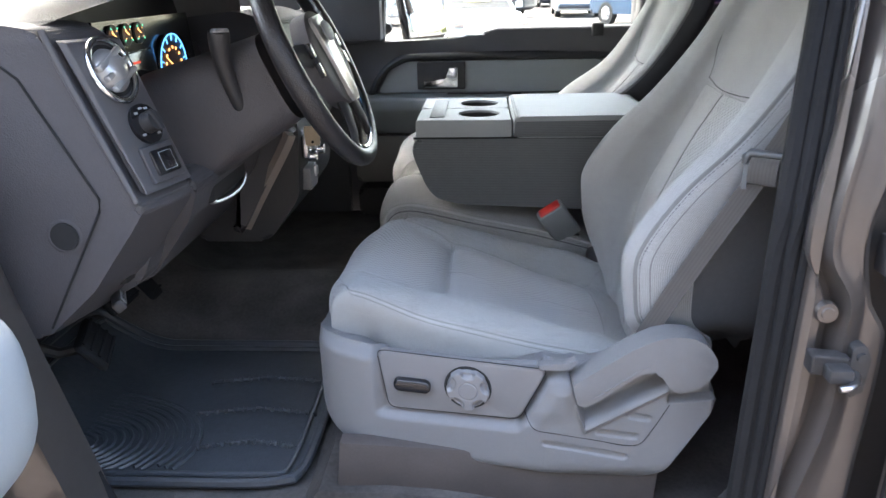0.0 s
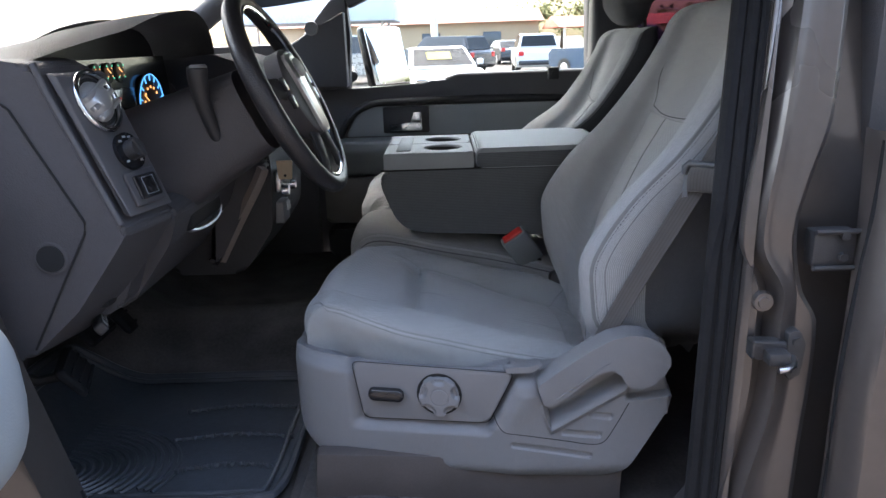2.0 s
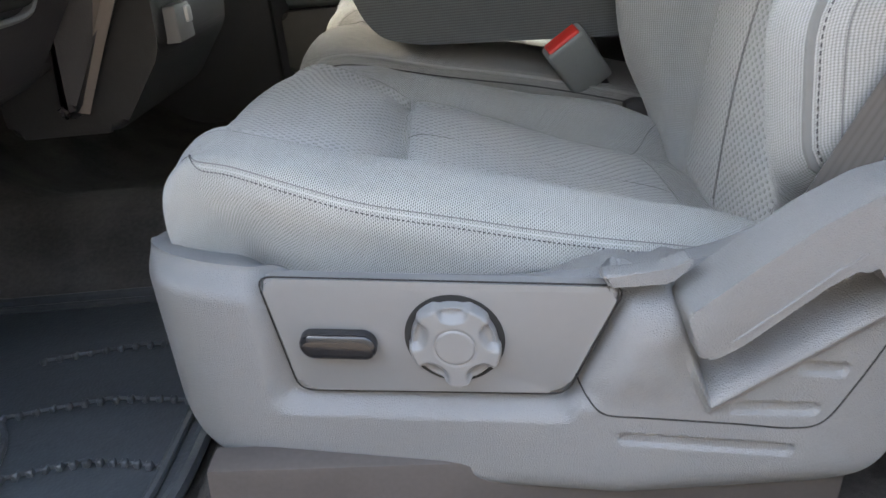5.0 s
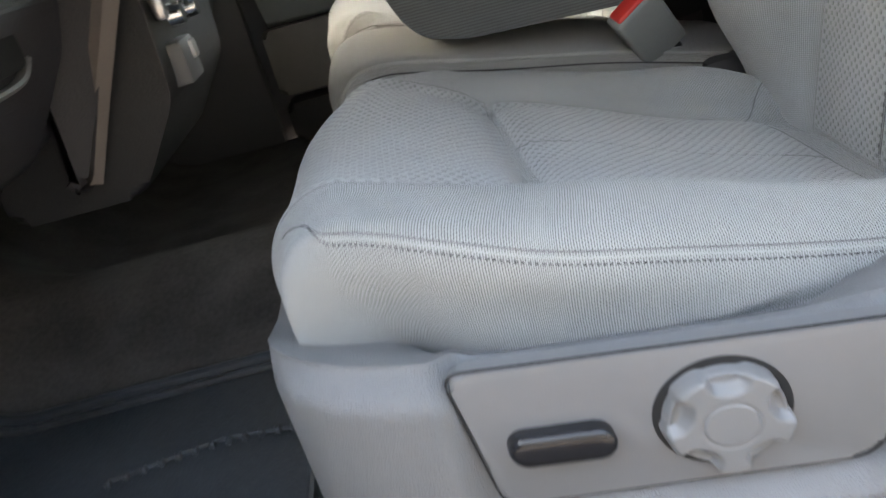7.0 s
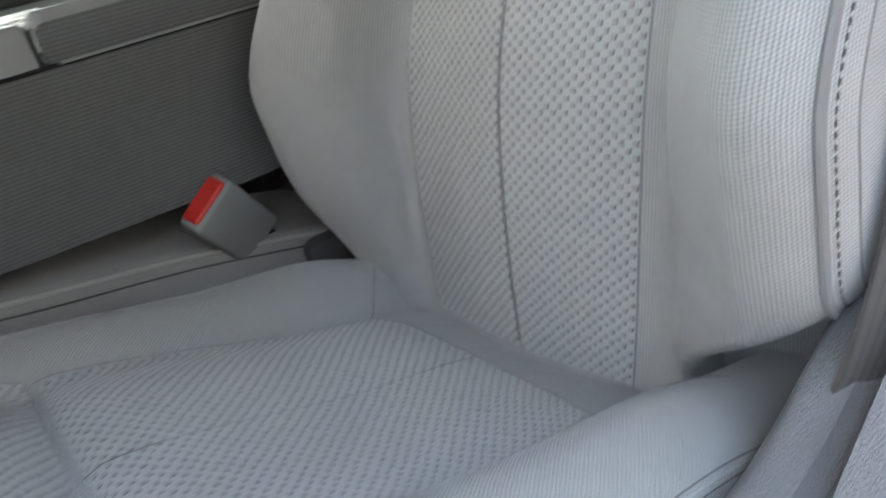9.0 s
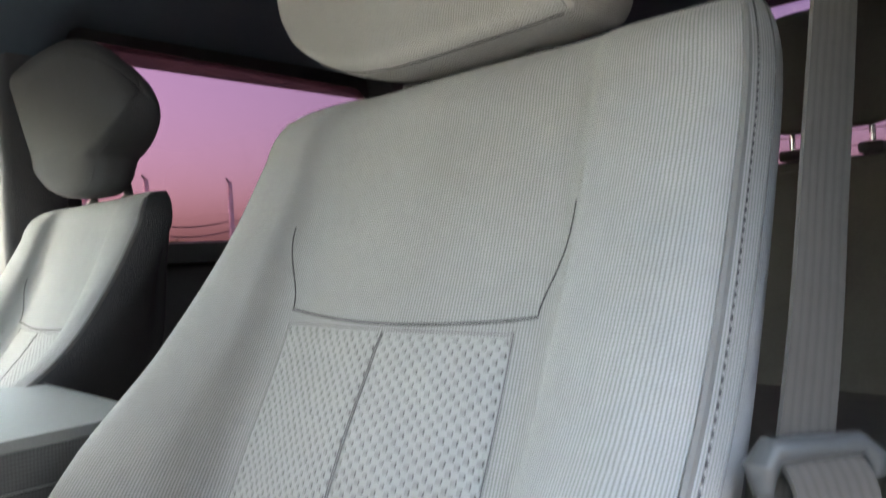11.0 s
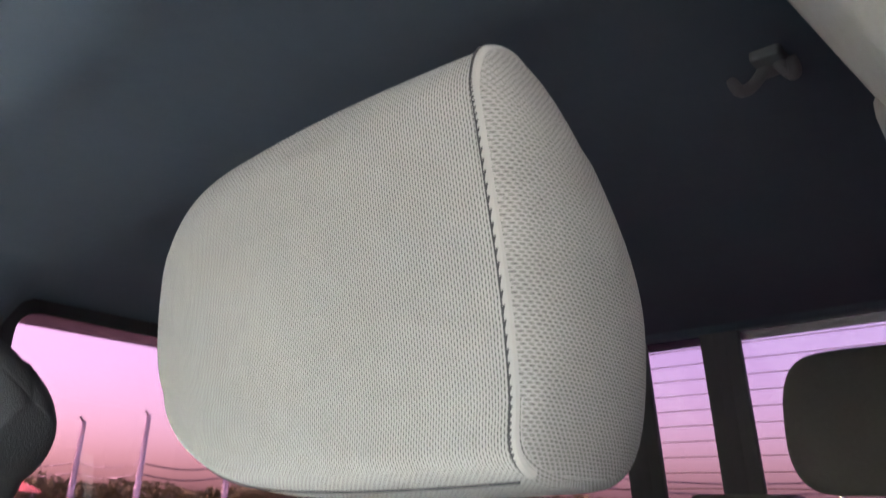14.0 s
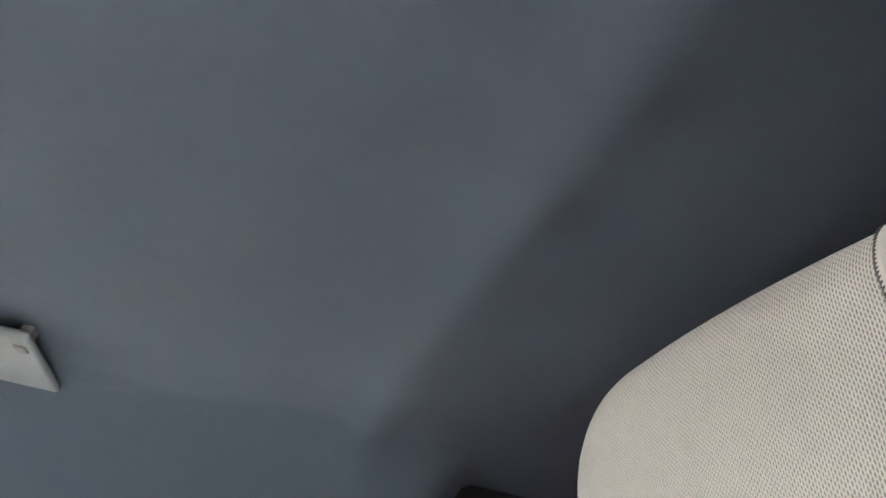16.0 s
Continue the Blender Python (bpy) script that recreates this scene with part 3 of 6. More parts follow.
    for w in (.196, .181):
        b = B()
        tube(b, [put(Vector(headrest_at((-.030 + i / 60 * .495) % 1.0, w - .016 * (1 - i / 60))) + Vector((-.0001, 0, .0001))) for i in range(61)], .0005, 6, up=(0, 1, 0))
        part("seam", b, M_THREAD, hr)
    b = B()
    for i in range(64):
        pq = [put(Vector(headrest_at((-.030 + (i + h) / 64 * .495) % 1.0, .188 + o - .016 * (1 - (i + h) / 64))) + Vector((-.0012, -.0006 * side, .0006))) for h, o in ((0, .0075), (.55, .0015))]
        tube(b, pq, .0005, 4)
    part("stitching", b, M_THREAD, hr)
    b = B()
    tube(b, [put(Vector(headrest_at(.962, i / 40)) + Vector((-.0005, 0, -.0005))) for i in range(8, 33)], .0006, 6)
    part("lower_seam", b, M_THREAD, hr)
    for w in (-.07, .07):
        b = B()
        tube(b, [put((.592, w, 1.40)), put((.592, w, 1.48))], .007, 10)
        part("post", b, M_BLACK, hr)
        b = B()
        disc(b, put((.590, w, 1.444)), .017, .022, "z", 16)
        part("post_guide", b, M_BLACK, seat)
    # under-seat box and tracks
    b = B()
    box(b, (-.13, yc - .20, .66), (.36, yc + .20, .785), .012)
    part("seat_frame", b, M_BLACK, seat)
    b = B()
    yo = yc - side * .305
    prism(b, [(-.158, .690), (.330, .645), (.335, .75), (-.150, .775)], "y", yo, yo + side * .03, .004)
    part("riser_cover", b, M_RISER, seat, "dusty brown riser cover")
    return seat


driver_seat = car_seat("driver_seat", "grey cloth bucket seat with dashed inserts and a power control panel", YD, 1, True)
passenger_seat = car_seat("passenger_seat", "grey cloth passenger bucket seat beside the folded console", YP, -1, False)

# the moulded side shield of the driver's seat
SH_TOP = curve([-.19, -.16, -.12, -.085, -.07, 0, .10, .155, .19, .22, .26, .30, .345, .385, .405], [.915, .928, .926, .918, .911, .908, .907, .912, .911, .909, .920, .938, .950, .930, .87])
SH_BOT = curve([-.19, -.175, -.155, -.13, -.10, 0, .15, .27, .31, .335, .36, .385, .405], [.87, .83, .785, .757, .748, .738, .727, .718, .718, .735, .775, .82, .855])


def shield_y(x, z):
    y = .8955 - .17 * (min(max(x, -.10), .16) - .047)
    ledge = smooth01((z - .803) / .018)
    inner = smooth01((x + .10) / .025) * (1 - smooth01((x - .131 - (z - .84) * .48) / .012))
    y += .016 * ledge * inner                                    # pocket of the switch panel
    y += .020 * smooth01((.765 - z) / .05) ** 2                  # tucks in below
    y += .010 * smooth01((z - .93) / .03)
    # trough under the recline lever and the step beside the panel
    if x > .15:
        floor_ = .824 + (x - .217) * .60 if x > .217 else .824 + (.217 - x) * 2.6
        shut = (1 - smooth01((x - .330) / .010))
        y += .024 * smooth01((z - floor_) / (.014 if x > .217 else .014 + (.217 - x) * 1.6)) * shut * smooth01((x - .186) / .016)
        y -= .006 * math.exp(-((z - floor_ + .006) / .006) ** 2) * shut * smooth01((x - .200) / .01)
        y += .016 * smooth01((z - .862 - (x - .335) * .1) / .006) * smooth01((x - .330) / .008)
    # slanted facets between the panel and the raised plateau
    left, crease = .121 + .46 * (z - .826), CREASE_X(z)
    if .10 < x < .215 and z > .815:
        low = 1 - smooth01((x - left) / max(crease - left, .004))
        y += .0085 * low * smooth01((x - left + .012) / .01) * smooth01((z - .815) / .012)
        y += .013 * smooth01((z - .877) / .030) * smooth01((x - .150) / .02) * (1 - smooth01((x - .195) / .015))
        y -= .003 * (1 - low) * (1 - smooth01((x - .185) / .02)) * smooth01((z - .820) / .03) * (1 - smooth01((z - .872) / .01))
    for x0, z0, x1, z1 in SLOTS:
        t = min(max(((x - x0) * (x1 - x0) + (z - z0) * (z1 - z0)) / ((x1 - x0) ** 2 + (z1 - z0) ** 2), 0), 1)
        d = math.hypot(x - x0 - t * (x1 - x0), z - z0 - t * (z1 - z0))
        y += .0034 * smooth01((.0060 - d) / .0026)
    return y


CREASE_X = curve([.815, .847, .872, .890, .915], [.151, .165, .178, .168, .150])
SLOTS = ((.282, .8405, .306, .8370), (.238, .812, .290, .806), (.161, .792, .276, .771))
b = B()
NX, NZ = 330, 120
NW = 60
def shield_pt(i, j):
    """Columns 0 to NW run round the front corner, the rest along the side; rows past NZ are the lip turned inwards."""
    if i >= NW:
        x = -.10 + .504 * (i - NW) / (NX - NW)
        xx, dx, dy = x, 0, 0
    else:
        s = (NW - i) / NW
        th = radians(10 + 80 * min(s / .6, 1))
        dx, dy = -.108 * (math.sin(th) - math.sin(radians(10))), .072 * (math.cos(radians(10)) - math.cos(th)) + .13 * max(0, s - .6) / .4
        x, xx = -.10, -.10 - .088 * min(s / .7, 1)
    jj = min(j, NZ)
    lo, hi = SH_BOT(xx), SH_TOP(xx)
    z = lo + (hi - lo) * jj / NZ
    e = min(jj, NZ - jj) / NZ * (hi - lo)
    ex = (NX - i) / NX * .59
    y = shield_y(x, z) + dy + (.010 + .008 * (jj > NZ / 2)) * (1 - smooth01(e / (.014 + .014 * (jj > NZ / 2)))) ** 2 + .012 * (1 - smooth01(ex / .014)) ** 2
    x = x + dx
    if j > NZ:
        k = (j - NZ) / 8
        inward = smooth01((i - NW * .35) / (NW * .5))
        drop = smooth01((x + .125) / .06)
        ledge = smooth01((x - .10) / .05)
        y += (.058 - .018 * drop) * k * inward + .020 * k * (1 - inward)
        y += (.944 - y) * ledge * k ** .5
        x += .060 * k * (1 - inward)
        z += .0045 * math.sin(min(k * 3, 1) * math.pi / 2) - (.038 - .020 * ledge) * k * drop - .024 * k * (1 - drop)
    return Vector((x, y, z))
surf(b, lambda u, v: shield_pt(round(u * NX), round(v * (NZ + 8))), NX, NZ + 8)
shield = part("side_shield", b, M_TRIM, driver_seat, "moulded grey plastic seat side shield")

def shear(bm):
    """Sets what sits on the switch panel on its slant."""
    for v in bm.verts:
        v.co.y += .0115 - .17 * (v.co.x - .047)
    return bm


b = B()
prism(b, rounded([(-.088, .9185), (.160, .9105), (.121, .826), (-.072, .824)], .011, 5), "y", .8905, .9035, .0035, 3)
panel = part("switch_panel", shear(b), M_PANEL, shield, "flat grey plastic switch panel")
# dark line round the panel: a thin gap, elsewhere painted edge shade
b = B()
tube(b, [(x, .8925, z) for x, z in rounded([(-.0900, .9190), (.1625, .9110), (.1228, .8240), (-.0742, .8220)], .012, 5)], .0007, 6, closed=True)
part("panel_gap", shear(b), M_GAP, shield)
def on_shield(pts, off, n=24):
    return [(q.x, shield_y(q.x, q.z) - off, q.z) for q in spline([(x, 0, z) for x, z in pts], n)]


b = B()
tube(b, on_shield([(.128, .840), (.134, .828), (.146, .814), (.165, .811), (.200, .805), (.240, .798), (.278, .791), (.299, .795), (.316, .822), (.335, .860)], -.0002, 60), .0008, 6)
part("cover_gap", b, M_GAP, shield)
# power switch and knob
def pill(bm, x0, x1, zc, r, y_back, y_front, slope=0.0):
    """A bar with round ends and a crowned face."""
    rings = []
    for inset, y in ((0, y_back), (0, y_front + .0040), (.0006, y_front + .0022), (.0018, y_front + .0008), (.0036, y_front), (.0060, y_front - .0003)):
        ring, rr = [], r - inset
        for k in range(40):
            a = 2 * math.pi * k / 40
            cx = x1 - r if math.cos(a) > 0 else x0 + r
            ring.append(bm.verts.new((cx + rr * math.cos(a), y, zc + slope * (cx - (x0 + x1) / 2) + rr * math.sin(a))))
        rings.append(ring)
    for r0, r1 in zip(rings, rings[1:]):
        for k in range(40):
            bm.faces.new((r0[k], r0[(k + 1) % 40], r1[(k + 1) % 40], r1[k]))
    bm.faces.new(rings[0]), bm.faces.new(rings[-1])
    return bm


b = pill(B(), -.065, -.008, .867, .0105, .8925, .8800, -.017)
part("seat_switch", shear(b), M_GLOSS, panel, "glossy black seat slide switch")
# flat dark disc painted in for the shade of the knob's recess
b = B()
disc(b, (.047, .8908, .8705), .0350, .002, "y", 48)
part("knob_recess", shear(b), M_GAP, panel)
b = B()
def knob_at(u, v):
    """The knob: a flat hub with a rim line, five arms, scooped finger hollows between them and one pointer arm."""
    a, r = 2 * math.pi * u, .0325 * v
    arm = (math.cos(5 * a + math.pi / 2) + 1) / 2                   # 1 on an arm, 0 in a hollow
    hollow = smooth01((.74 - arm) / .38)
    inner = .0180 + .0050 * arm
    y = .8776 + .0006 * (v > .97)
    y += .0007 * math.exp(-((r - .0140) / .0008) ** 2)             # line round the hub
    y -= .0004 * (1 - smooth01((r - .0128) / .001))
    y += .0066 * hollow * smooth01((r - inner) / .0062) * (1 - .25 * smooth01((r - .028) / .003))
    y += .0035 * smooth01((r - .0290) / .0035) ** 2
    out = r * (1 - .060 * hollow * smooth01((r - .024) / .006))
    point = max(0.0, -math.sin(a)) ** 60
    out += .0024 * point * smooth01((r - .022) / .008)
    if v > .985:
        y = .8915
    return .047 + out * math.cos(a), y, .8705 + out * math.sin(a)
V_ = surf(b, lambda u, v: knob_at(u, .02 + .98 * v), 110, 46, closed_u=True)
b.faces.new(V_[0])
part("recline_knob", shear(b), M_PANEL, panel, "grey five-lobed lumbar knob")

# recline lever
LEVER = [(.194, .900), (.203, .866), (.215, .867), (.231, .876), (.281, .915), (.301, .925), (.314, .920), (.324, .902), (.336, .890), (.352, .889), (.369, .900), (.388, .920), (.391, .938), (.376, .963), (.353, .975), (.328, .977), (.304, .972), (.271, .955), (.231, .927)]
b = B()
prism(b, rounded(LEVER, .006, 3), "y", .858, .900, .0028, 3)
part("recline_lever", b, M_TRIM, shield, "grey plastic recline lever")
b = B()
tube(b, [(.222, .8578, .878), (.250, .8575, .899), (.284, .8575, .925), (.300, .8578, .934)], .0009, 6)
part("lever_line", b, M_TRIM, shield)
b = B()
prism(b, rounded([(.145, .9215), (.150, .9125), (.189, .9120), (.204, .9235), (.202, .9295), (.186, .9225)], .002, 3), "y", .8800, .895, .002)
part("shield_cap", b, M_TRIM, shield)

# ---------- middle seat with the folded console ----------
console = thing("console_seat", "folded middle seat with a grey vinyl console and cup holders", "car seat", (0.15, 1.66, 0.68))
Y0, Y1 = 1.500, 1.800
side_prof = [(-.082, 1.100), (-.078, 1.075), (-.052, 1.010), (-.030, .985), (.020, .972), (.30, .960), (.42, .985), (.42, 1.118), (-.066, 1.119)]
b = B()
prism(b, rounded(side_prof, .02, 5), "y", Y0, Y1, .010, 3)
part("console_body", b, M_CONSOLE, console)
b = B()
TX0, TX1, TZ0, TZ1, YM = -.072, .1305, 1.121, 1.157, (Y0 + Y1) / 2
for ya, yb, yy in ((Y0 - .004, YM, Y0 + .080), (YM, Y1 + .004, Y0 + .222)):
    circ = [(.062 + .043 * math.cos(2 * math.pi * (k + .5) / 40), yy + .043 * math.sin(2 * math.pi * (k + .5) / 40)) for k in range(40)]
    edge = []
    for x, y in circ:
        d = Vector((x - .062, y - yy))
        s = min(((TX1 if d.x > 0 else TX0) - .062) / d.x, ((yb if d.y > 0 else ya) - yy) / d.y)
        edge.append((.062 + d.x * s, yy + d.y * s))
    lev = [[b.verts.new((x, y, z)) for x, y in pts] for pts, z in ((edge, TZ0), (edge, TZ1 - .004), ([(x + (.062 - x) * .03, y + (yy - y) * .03) for x, y in edge], TZ1), ([(.062 + (x - .062) * 1.06, yy + (y - yy) * 1.06) for x, y in circ], TZ1), (circ, TZ1 - .004), (circ, TZ0 + .002))]
    for r0, r1 in zip(lev, lev[1:]):
        for k in range(40):
            b.faces.new((r0[k], r0[(k + 1) % 40], r1[(k + 1) % 40], r1[k]))
tray = part("cup_tray", b, M_VINYL, console, "grey vinyl cup holder tray")
for yy in (Y0 + .080, Y0 + .222):
    b = B()
    tube(b, [(.062, yy, 1.1225), (.062, yy, 1.152)], .0426, 40)
    for f in [f for f in b.faces if len(f.verts) > 4 and f.calc_center_median().z > 1.14]:
        b.faces.remove(f)
    part("cup_holder", b, M_BLACK, tray, "dark cup holder well")
b = B()
box(b, (-.045, Y0 + .03, 1.154), (-.012, Y1 - .03, 1.1585), .002)
part("tray_slot", b, M_BLACK, tray)
b = B()
prism(b, rounded([(.133, 1.119), (.43, 1.119), (.43, 1.166), (.135, 1.164)], .014, 5), "y", Y0 - .006, Y1 + .006, .010, 3)
lid = part("armrest_lid", b, M_VINYL, console, "padded grey vinyl armrest lid")
b = B()
prism(b, rounded([(.136, 1.1215), (.428, 1.1215), (.428, 1.156), (.138, 1.154)], .008, 4), "y", Y0 - .0085, Y0 + .006, .003, 2)
part("lid_side", b, M_CONSOLE, lid, "ribbed dark grey cloth lid side")
b = B()
tube(b, [(-.078, Y0 - .0005, 1.119), (.42, Y0 - .0005, 1.119)], .0022, 6)
part("lid_gap", b, M_GAP, console)
MID_Z = curve([-.16, -.11, -.06, .05, .20, .40], [.972, .985, .980, .956, .925, .87])
def middle_at(u, v):
    """The middle cushion: u across from the driver's side, v from the foot of its front to the back."""
    s = abs(2 * u - 1)
    z = -.020 * s ** 2 - .11 * max(0, (s - .86) / .14) ** 1.6
    if v < .10:
        x, z = -.168, .80 + (MID_Z(-.113) - .855 + z) * v / .10
    elif v < .26:
        a = (v - .10) / .16 * math.pi / 2
        x, z = -.113 - .055 * math.cos(a), MID_Z(-.113) + z - .055 + .055 * math.sin(a)
    else:
        x = -.113 + .50 * (v - .26) / .74
        z += MID_Z(x)
    return x + .030 * s ** 5 * (1 - smooth01((v - .1) / .4)), 1.492 + .296 * u, z
b = B()
surf(b, middle_at, 48, 44)
middle = part("middle_cushion", b, M_SEATKNIT, console)
for uu, rr, mm_ in ((.062, .0022, M_SEATKNIT), (.050, .0010, M_THREAD), (.938, .0022, M_SEATKNIT)):
    b = B()
    tube(b, [middle_at(uu, .07 + .93 * i / 50) for i in range(51)], rr, 6)
    part("welt", b, mm_, middle)
b = B()
box(b, (-.15, 1.545, .66), (.40, 1.79, .80), .01)
part("seat_base", b, M_BLACK, console)

# driver's belt buckle
buckle = thing("seat_belt_buckle", "grey seat belt buckle with a red release button", "seat belt buckle", (.25, 1.525, .80))
bm_m = Matrix.Translation((.234, 1.504, .934)) @ Matrix.Rotation(radians(-34), 4, "Y") @ Matrix.Rotation(radians(24), 4, "X")
b = B()
box(b, (-.031, -.015, -.055), (.031, .015, .040), .006, 3, bm_m)
part("buckle_body", b, M_VINYL, buckle)
b = B()
box(b, (-.025, -.0115, .036), (.025, .0115, .0435), .004, 3, bm_m)
part("release_button", b, M_RED, buckle, "red release button")
b = B()
box(b, (-.020, -.009, -.13), (.020, .009, -.05), .004, 2, bm_m)
part("buckle_stalk", b, M_BLACK, buckle)
b = B()
box(b, (.30, 1.49, .66), (.40, 1.53, .87), .012)
part("anchor_cover", b, M_DARKTRIM, buckle)

# driver's shoulder belt
belt = thing("seat_belt", "grey woven shoulder belt hanging from its pillar guide", "seat belt", (.60, .94, 1.58))
def strap(bm, pts, width, thick=.0014, across=(1, 0, 0), across_end=None):
    pts = [Vector(p) for p in pts]
    lay = bm.loops.layers.uv.verify()
    rows_ = []
    for i, p in enumerate(pts):
        d = (pts[min(i + 1, len(pts) - 1)] - pts[max(i - 1, 0)]).normalized()
        a = Vector(across).lerp(Vector(across_end or across), (i / max(len(pts) - 1, 1)) ** .45)
        a = (a - d * a.dot(d)).normalized()
        n = d.cross(a)
        rows_.append([bm.verts.new(p + a * w * width / 2 + n * s * thick / 2) for s in (-1, 1) for w in ((-1, 1) if s < 0 else (1, -1))])
    for r0, r1 in zip(rows_, rows_[1:]):
        for k in range(4):
            f = bm.faces.new((r0[k], r0[(k + 1) % 4], r1[(k + 1) % 4], r1[k]))
            for lp, col in zip(f.loops, (k, (k + 1) % 4, (k + 1) % 4, k)):
                lp[lay].uv = (width * (col in (1, 2)), 0)
    bm.faces.new(rows_[0]), bm.faces.new(rows_[-1])
b = B()
strap(b, spline([(.598, .922, 1.560), (.562, .916, 1.47), (.504, .912, 1.34), (.464, .910, 1.25), (.408, .909, 1.15), (.351, .909, 1.05), (.305, .912, .96), (.292, .922, .92), (.290, .938, .88)], 40), .027, .0028, across=(.86, -.50, 0), across_end=(.86, -.50, 0))
part("webbing", b, M_BELT, belt)
b = B()
strap(b, spline([(.604, .893, 1.55), (.622, .880, 1.40), (.645, .868, 1.15), (.650, .862, .95)], 16), .046, across=(.9, -.1, 0))
part("lower_webbing", b, M_BELT, belt)
BA = Vector((.80, -.60, 0)).normalized()
BD = Vector((-.46, .02, -.89))
BD = (BD - BA * BD.dot(BA)).normalized()
BN = BA.cross(BD)
BN = BN if BN.y < 0 else -BN
def on_belt(a, d, n):
    return Vector((.437, .906, 1.203)) + BA * a + BD * d + BN * n
b = B()
strap(b, spline([on_belt(0, d, n) for d, n in ((-.004, .003), (-.006, .010), (.002, .015), (.014, .015), (.024, .011), (.026, .006), (.020, .003))], 30), .036, .003, across=tuple(BA))
part("belt_fold", b, M_BELT, belt, "folded loop of belt webbing")
b = B()
tube(b, [on_belt(a, d, .008) for a, d in ((-.027, .004), (-.026, -.006), (-.020, -.012), (0, -.012), (.020, -.012), (.026, -.006), (.027, .002))], [.004, .0075, .0080, .0062, .0062, .0070, .004], 12, flat=.8)
tongue = part("latch_tongue", b, M_TONGUE, belt, "dark grey plastic belt latch tongue")
b = B()
strap(b, [on_belt(-.024, .004, .004), on_belt(-.023, .028, .004), on_belt(-.022, .036, .004)], .007, .0015, across=tuple(BA))
part("latch_plate", b, M_TONGUE, tongue)
b = B()
tube(b, spline([(.592, .937, 1.612), (.598, .931, 1.590), (.604, .923, 1.562), (.606, .917, 1.543)], 14), [.008, .012, .014, .015, .016, .017, .018, .019, .020, .020, .020, .019, .017, .011], 16, flat=.75)
part("belt_guide", b, M_RAIL, belt, "beige-grey plastic belt guide loop")
track = thing("belt_adjuster", "beige-grey height adjuster track on the pillar trim", "belt adjuster", (.61, .985, 1.6))
for z0, z1, nm in ((1.598, 1.640, "track_cover"), (1.552, 1.596, "slide_button")):
    b = B()
    prism(b, rounded([(.605, z0), (.640, z0), (.640, z1), (.605, z1)], .006, 3), "y", -.008, .012, .004, 2)
    for v in b.verts:
        v.co.y += .911 + (v.co.z - 1.565) * .43
    part(nm, b, M_RAIL, track)


# ---------- cab: floor, walls, roof ----------
FZ = .655
b = B()
surf(b, lambda u, v: (-1.05 + 3.0 * v, .86 + 1.62 * u,
                      FZ + .26 * smooth01((-.62 - (-1.05 + 3.0 * v)) / .40) + .10 * math.exp(-((.86 + 1.62 * u - YC) / .15) ** 2) + .042 * smooth01((-1.05 + 3.0 * v + .215) / .03) * (1 - smooth01((-1.05 + 3.0 * v + .10) / .42)) + .004 * noise.noise((v * 40, u * 20, 0)) - .07 * (u < .008)), 90, 90)
part("floor", b, M_CARPET)
tagged(bpy.data.objects["floor"], "dark dusty carpeted truck cab floor", "floor", kind="structure")

b = B()
prism(b, rounded([(.585, .50), (.585, .640), (.62, .672), (.735, .690), (.80, .692), (.86, .664), (.86, .50)], .012, 3), "x", -1.0, 2.0)
part("sill", b, M_SILL)
tagged(bpy.data.objects["sill"], "dark scuffed door sill trim", "door sill", kind="structure")
b = B()
prism(b, rounded([(.36, .640), (.480, .640), (.480, 1.00), (.454, 1.00), (.452, .82), (.447, .772), (.437, .737), (.412, .702), (.386, .679), (.36, .662)], .012, 3), "y", .785, .868, .006, 2)
part("sill_corner", b, M_SILL)
tagged(bpy.data.objects["sill_corner"], "dark curved sill trim at the foot of the pillar", "trim", kind="structure")
b = B()
prism(b, [(.545, .35), (.545, .59), (.584, .640), (.583, .35)], "x", -1.0, 2.0)
part("rocker_panel", b, M_PAINT)
tagged(bpy.data.objects["rocker_panel"], "bronze-grey painted rocker panel", "body panel", kind="structure")

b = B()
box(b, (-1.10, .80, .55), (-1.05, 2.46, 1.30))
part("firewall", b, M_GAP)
tagged(bpy.data.objects["firewall"], "dark firewall behind the pedals", "wall", kind="structure")

# roof lining with soft moulded ribs
def roof_z(x, y):
    w = abs(y - YC) / .78
    z = 1.862 - .05 * max(0, w - .45) ** 2 - .16 * max(0, w - .80) ** 1.6
    z -= .040 * smooth01((-.05 - x) / .55) ** 1.5 + .045 * smooth01((.44 - x) / .55) + .03 * smooth01((x - 1.35) / .5) ** 1.5
    z -= .019 * math.exp(-((x - .470) / .050) ** 2) * (1 - smooth01((w - .85) / .2))
    z -= .020 * smooth01((-.05 - x) / .30)
    z += .022 * smooth01((x - .72) / .10) * (1 - smooth01((x - 1.25) / .15)) * (1 - smooth01((w - .45) / .25))
    z -= 2.4 * max(0, y - 2.28) ** 1.5 * (1 - smooth01((x - .64) / .10))
    z -= .012 * math.exp(-((y - 2.25 - .25 * (x + .02)) / .018) ** 2) * (1 - smooth01((x + .02) / .10))
    return z
b = B()
surf(b, lambda u, v: (-.60 + 2.48 * v, .90 + 1.57 * u, roof_z(-.60 + 2.48 * v, .90 + 1.57 * u)), 70, 120)
part("ceiling", b, M_HEADLINER)
tagged(bpy.data.objects["ceiling"], "grey cloth headliner with soft moulded ribs", "ceiling", kind="structure")
b = B()
surf(b, lambda u, v: (-.62 + 2.54 * v, .80 + 1.78 * u, 1.945 - .12 * abs(2 * u - 1) ** 5 - .06 * abs(2 * v - 1) ** 4), 24, 30)
part("roof_panel", b, M_PAINT)
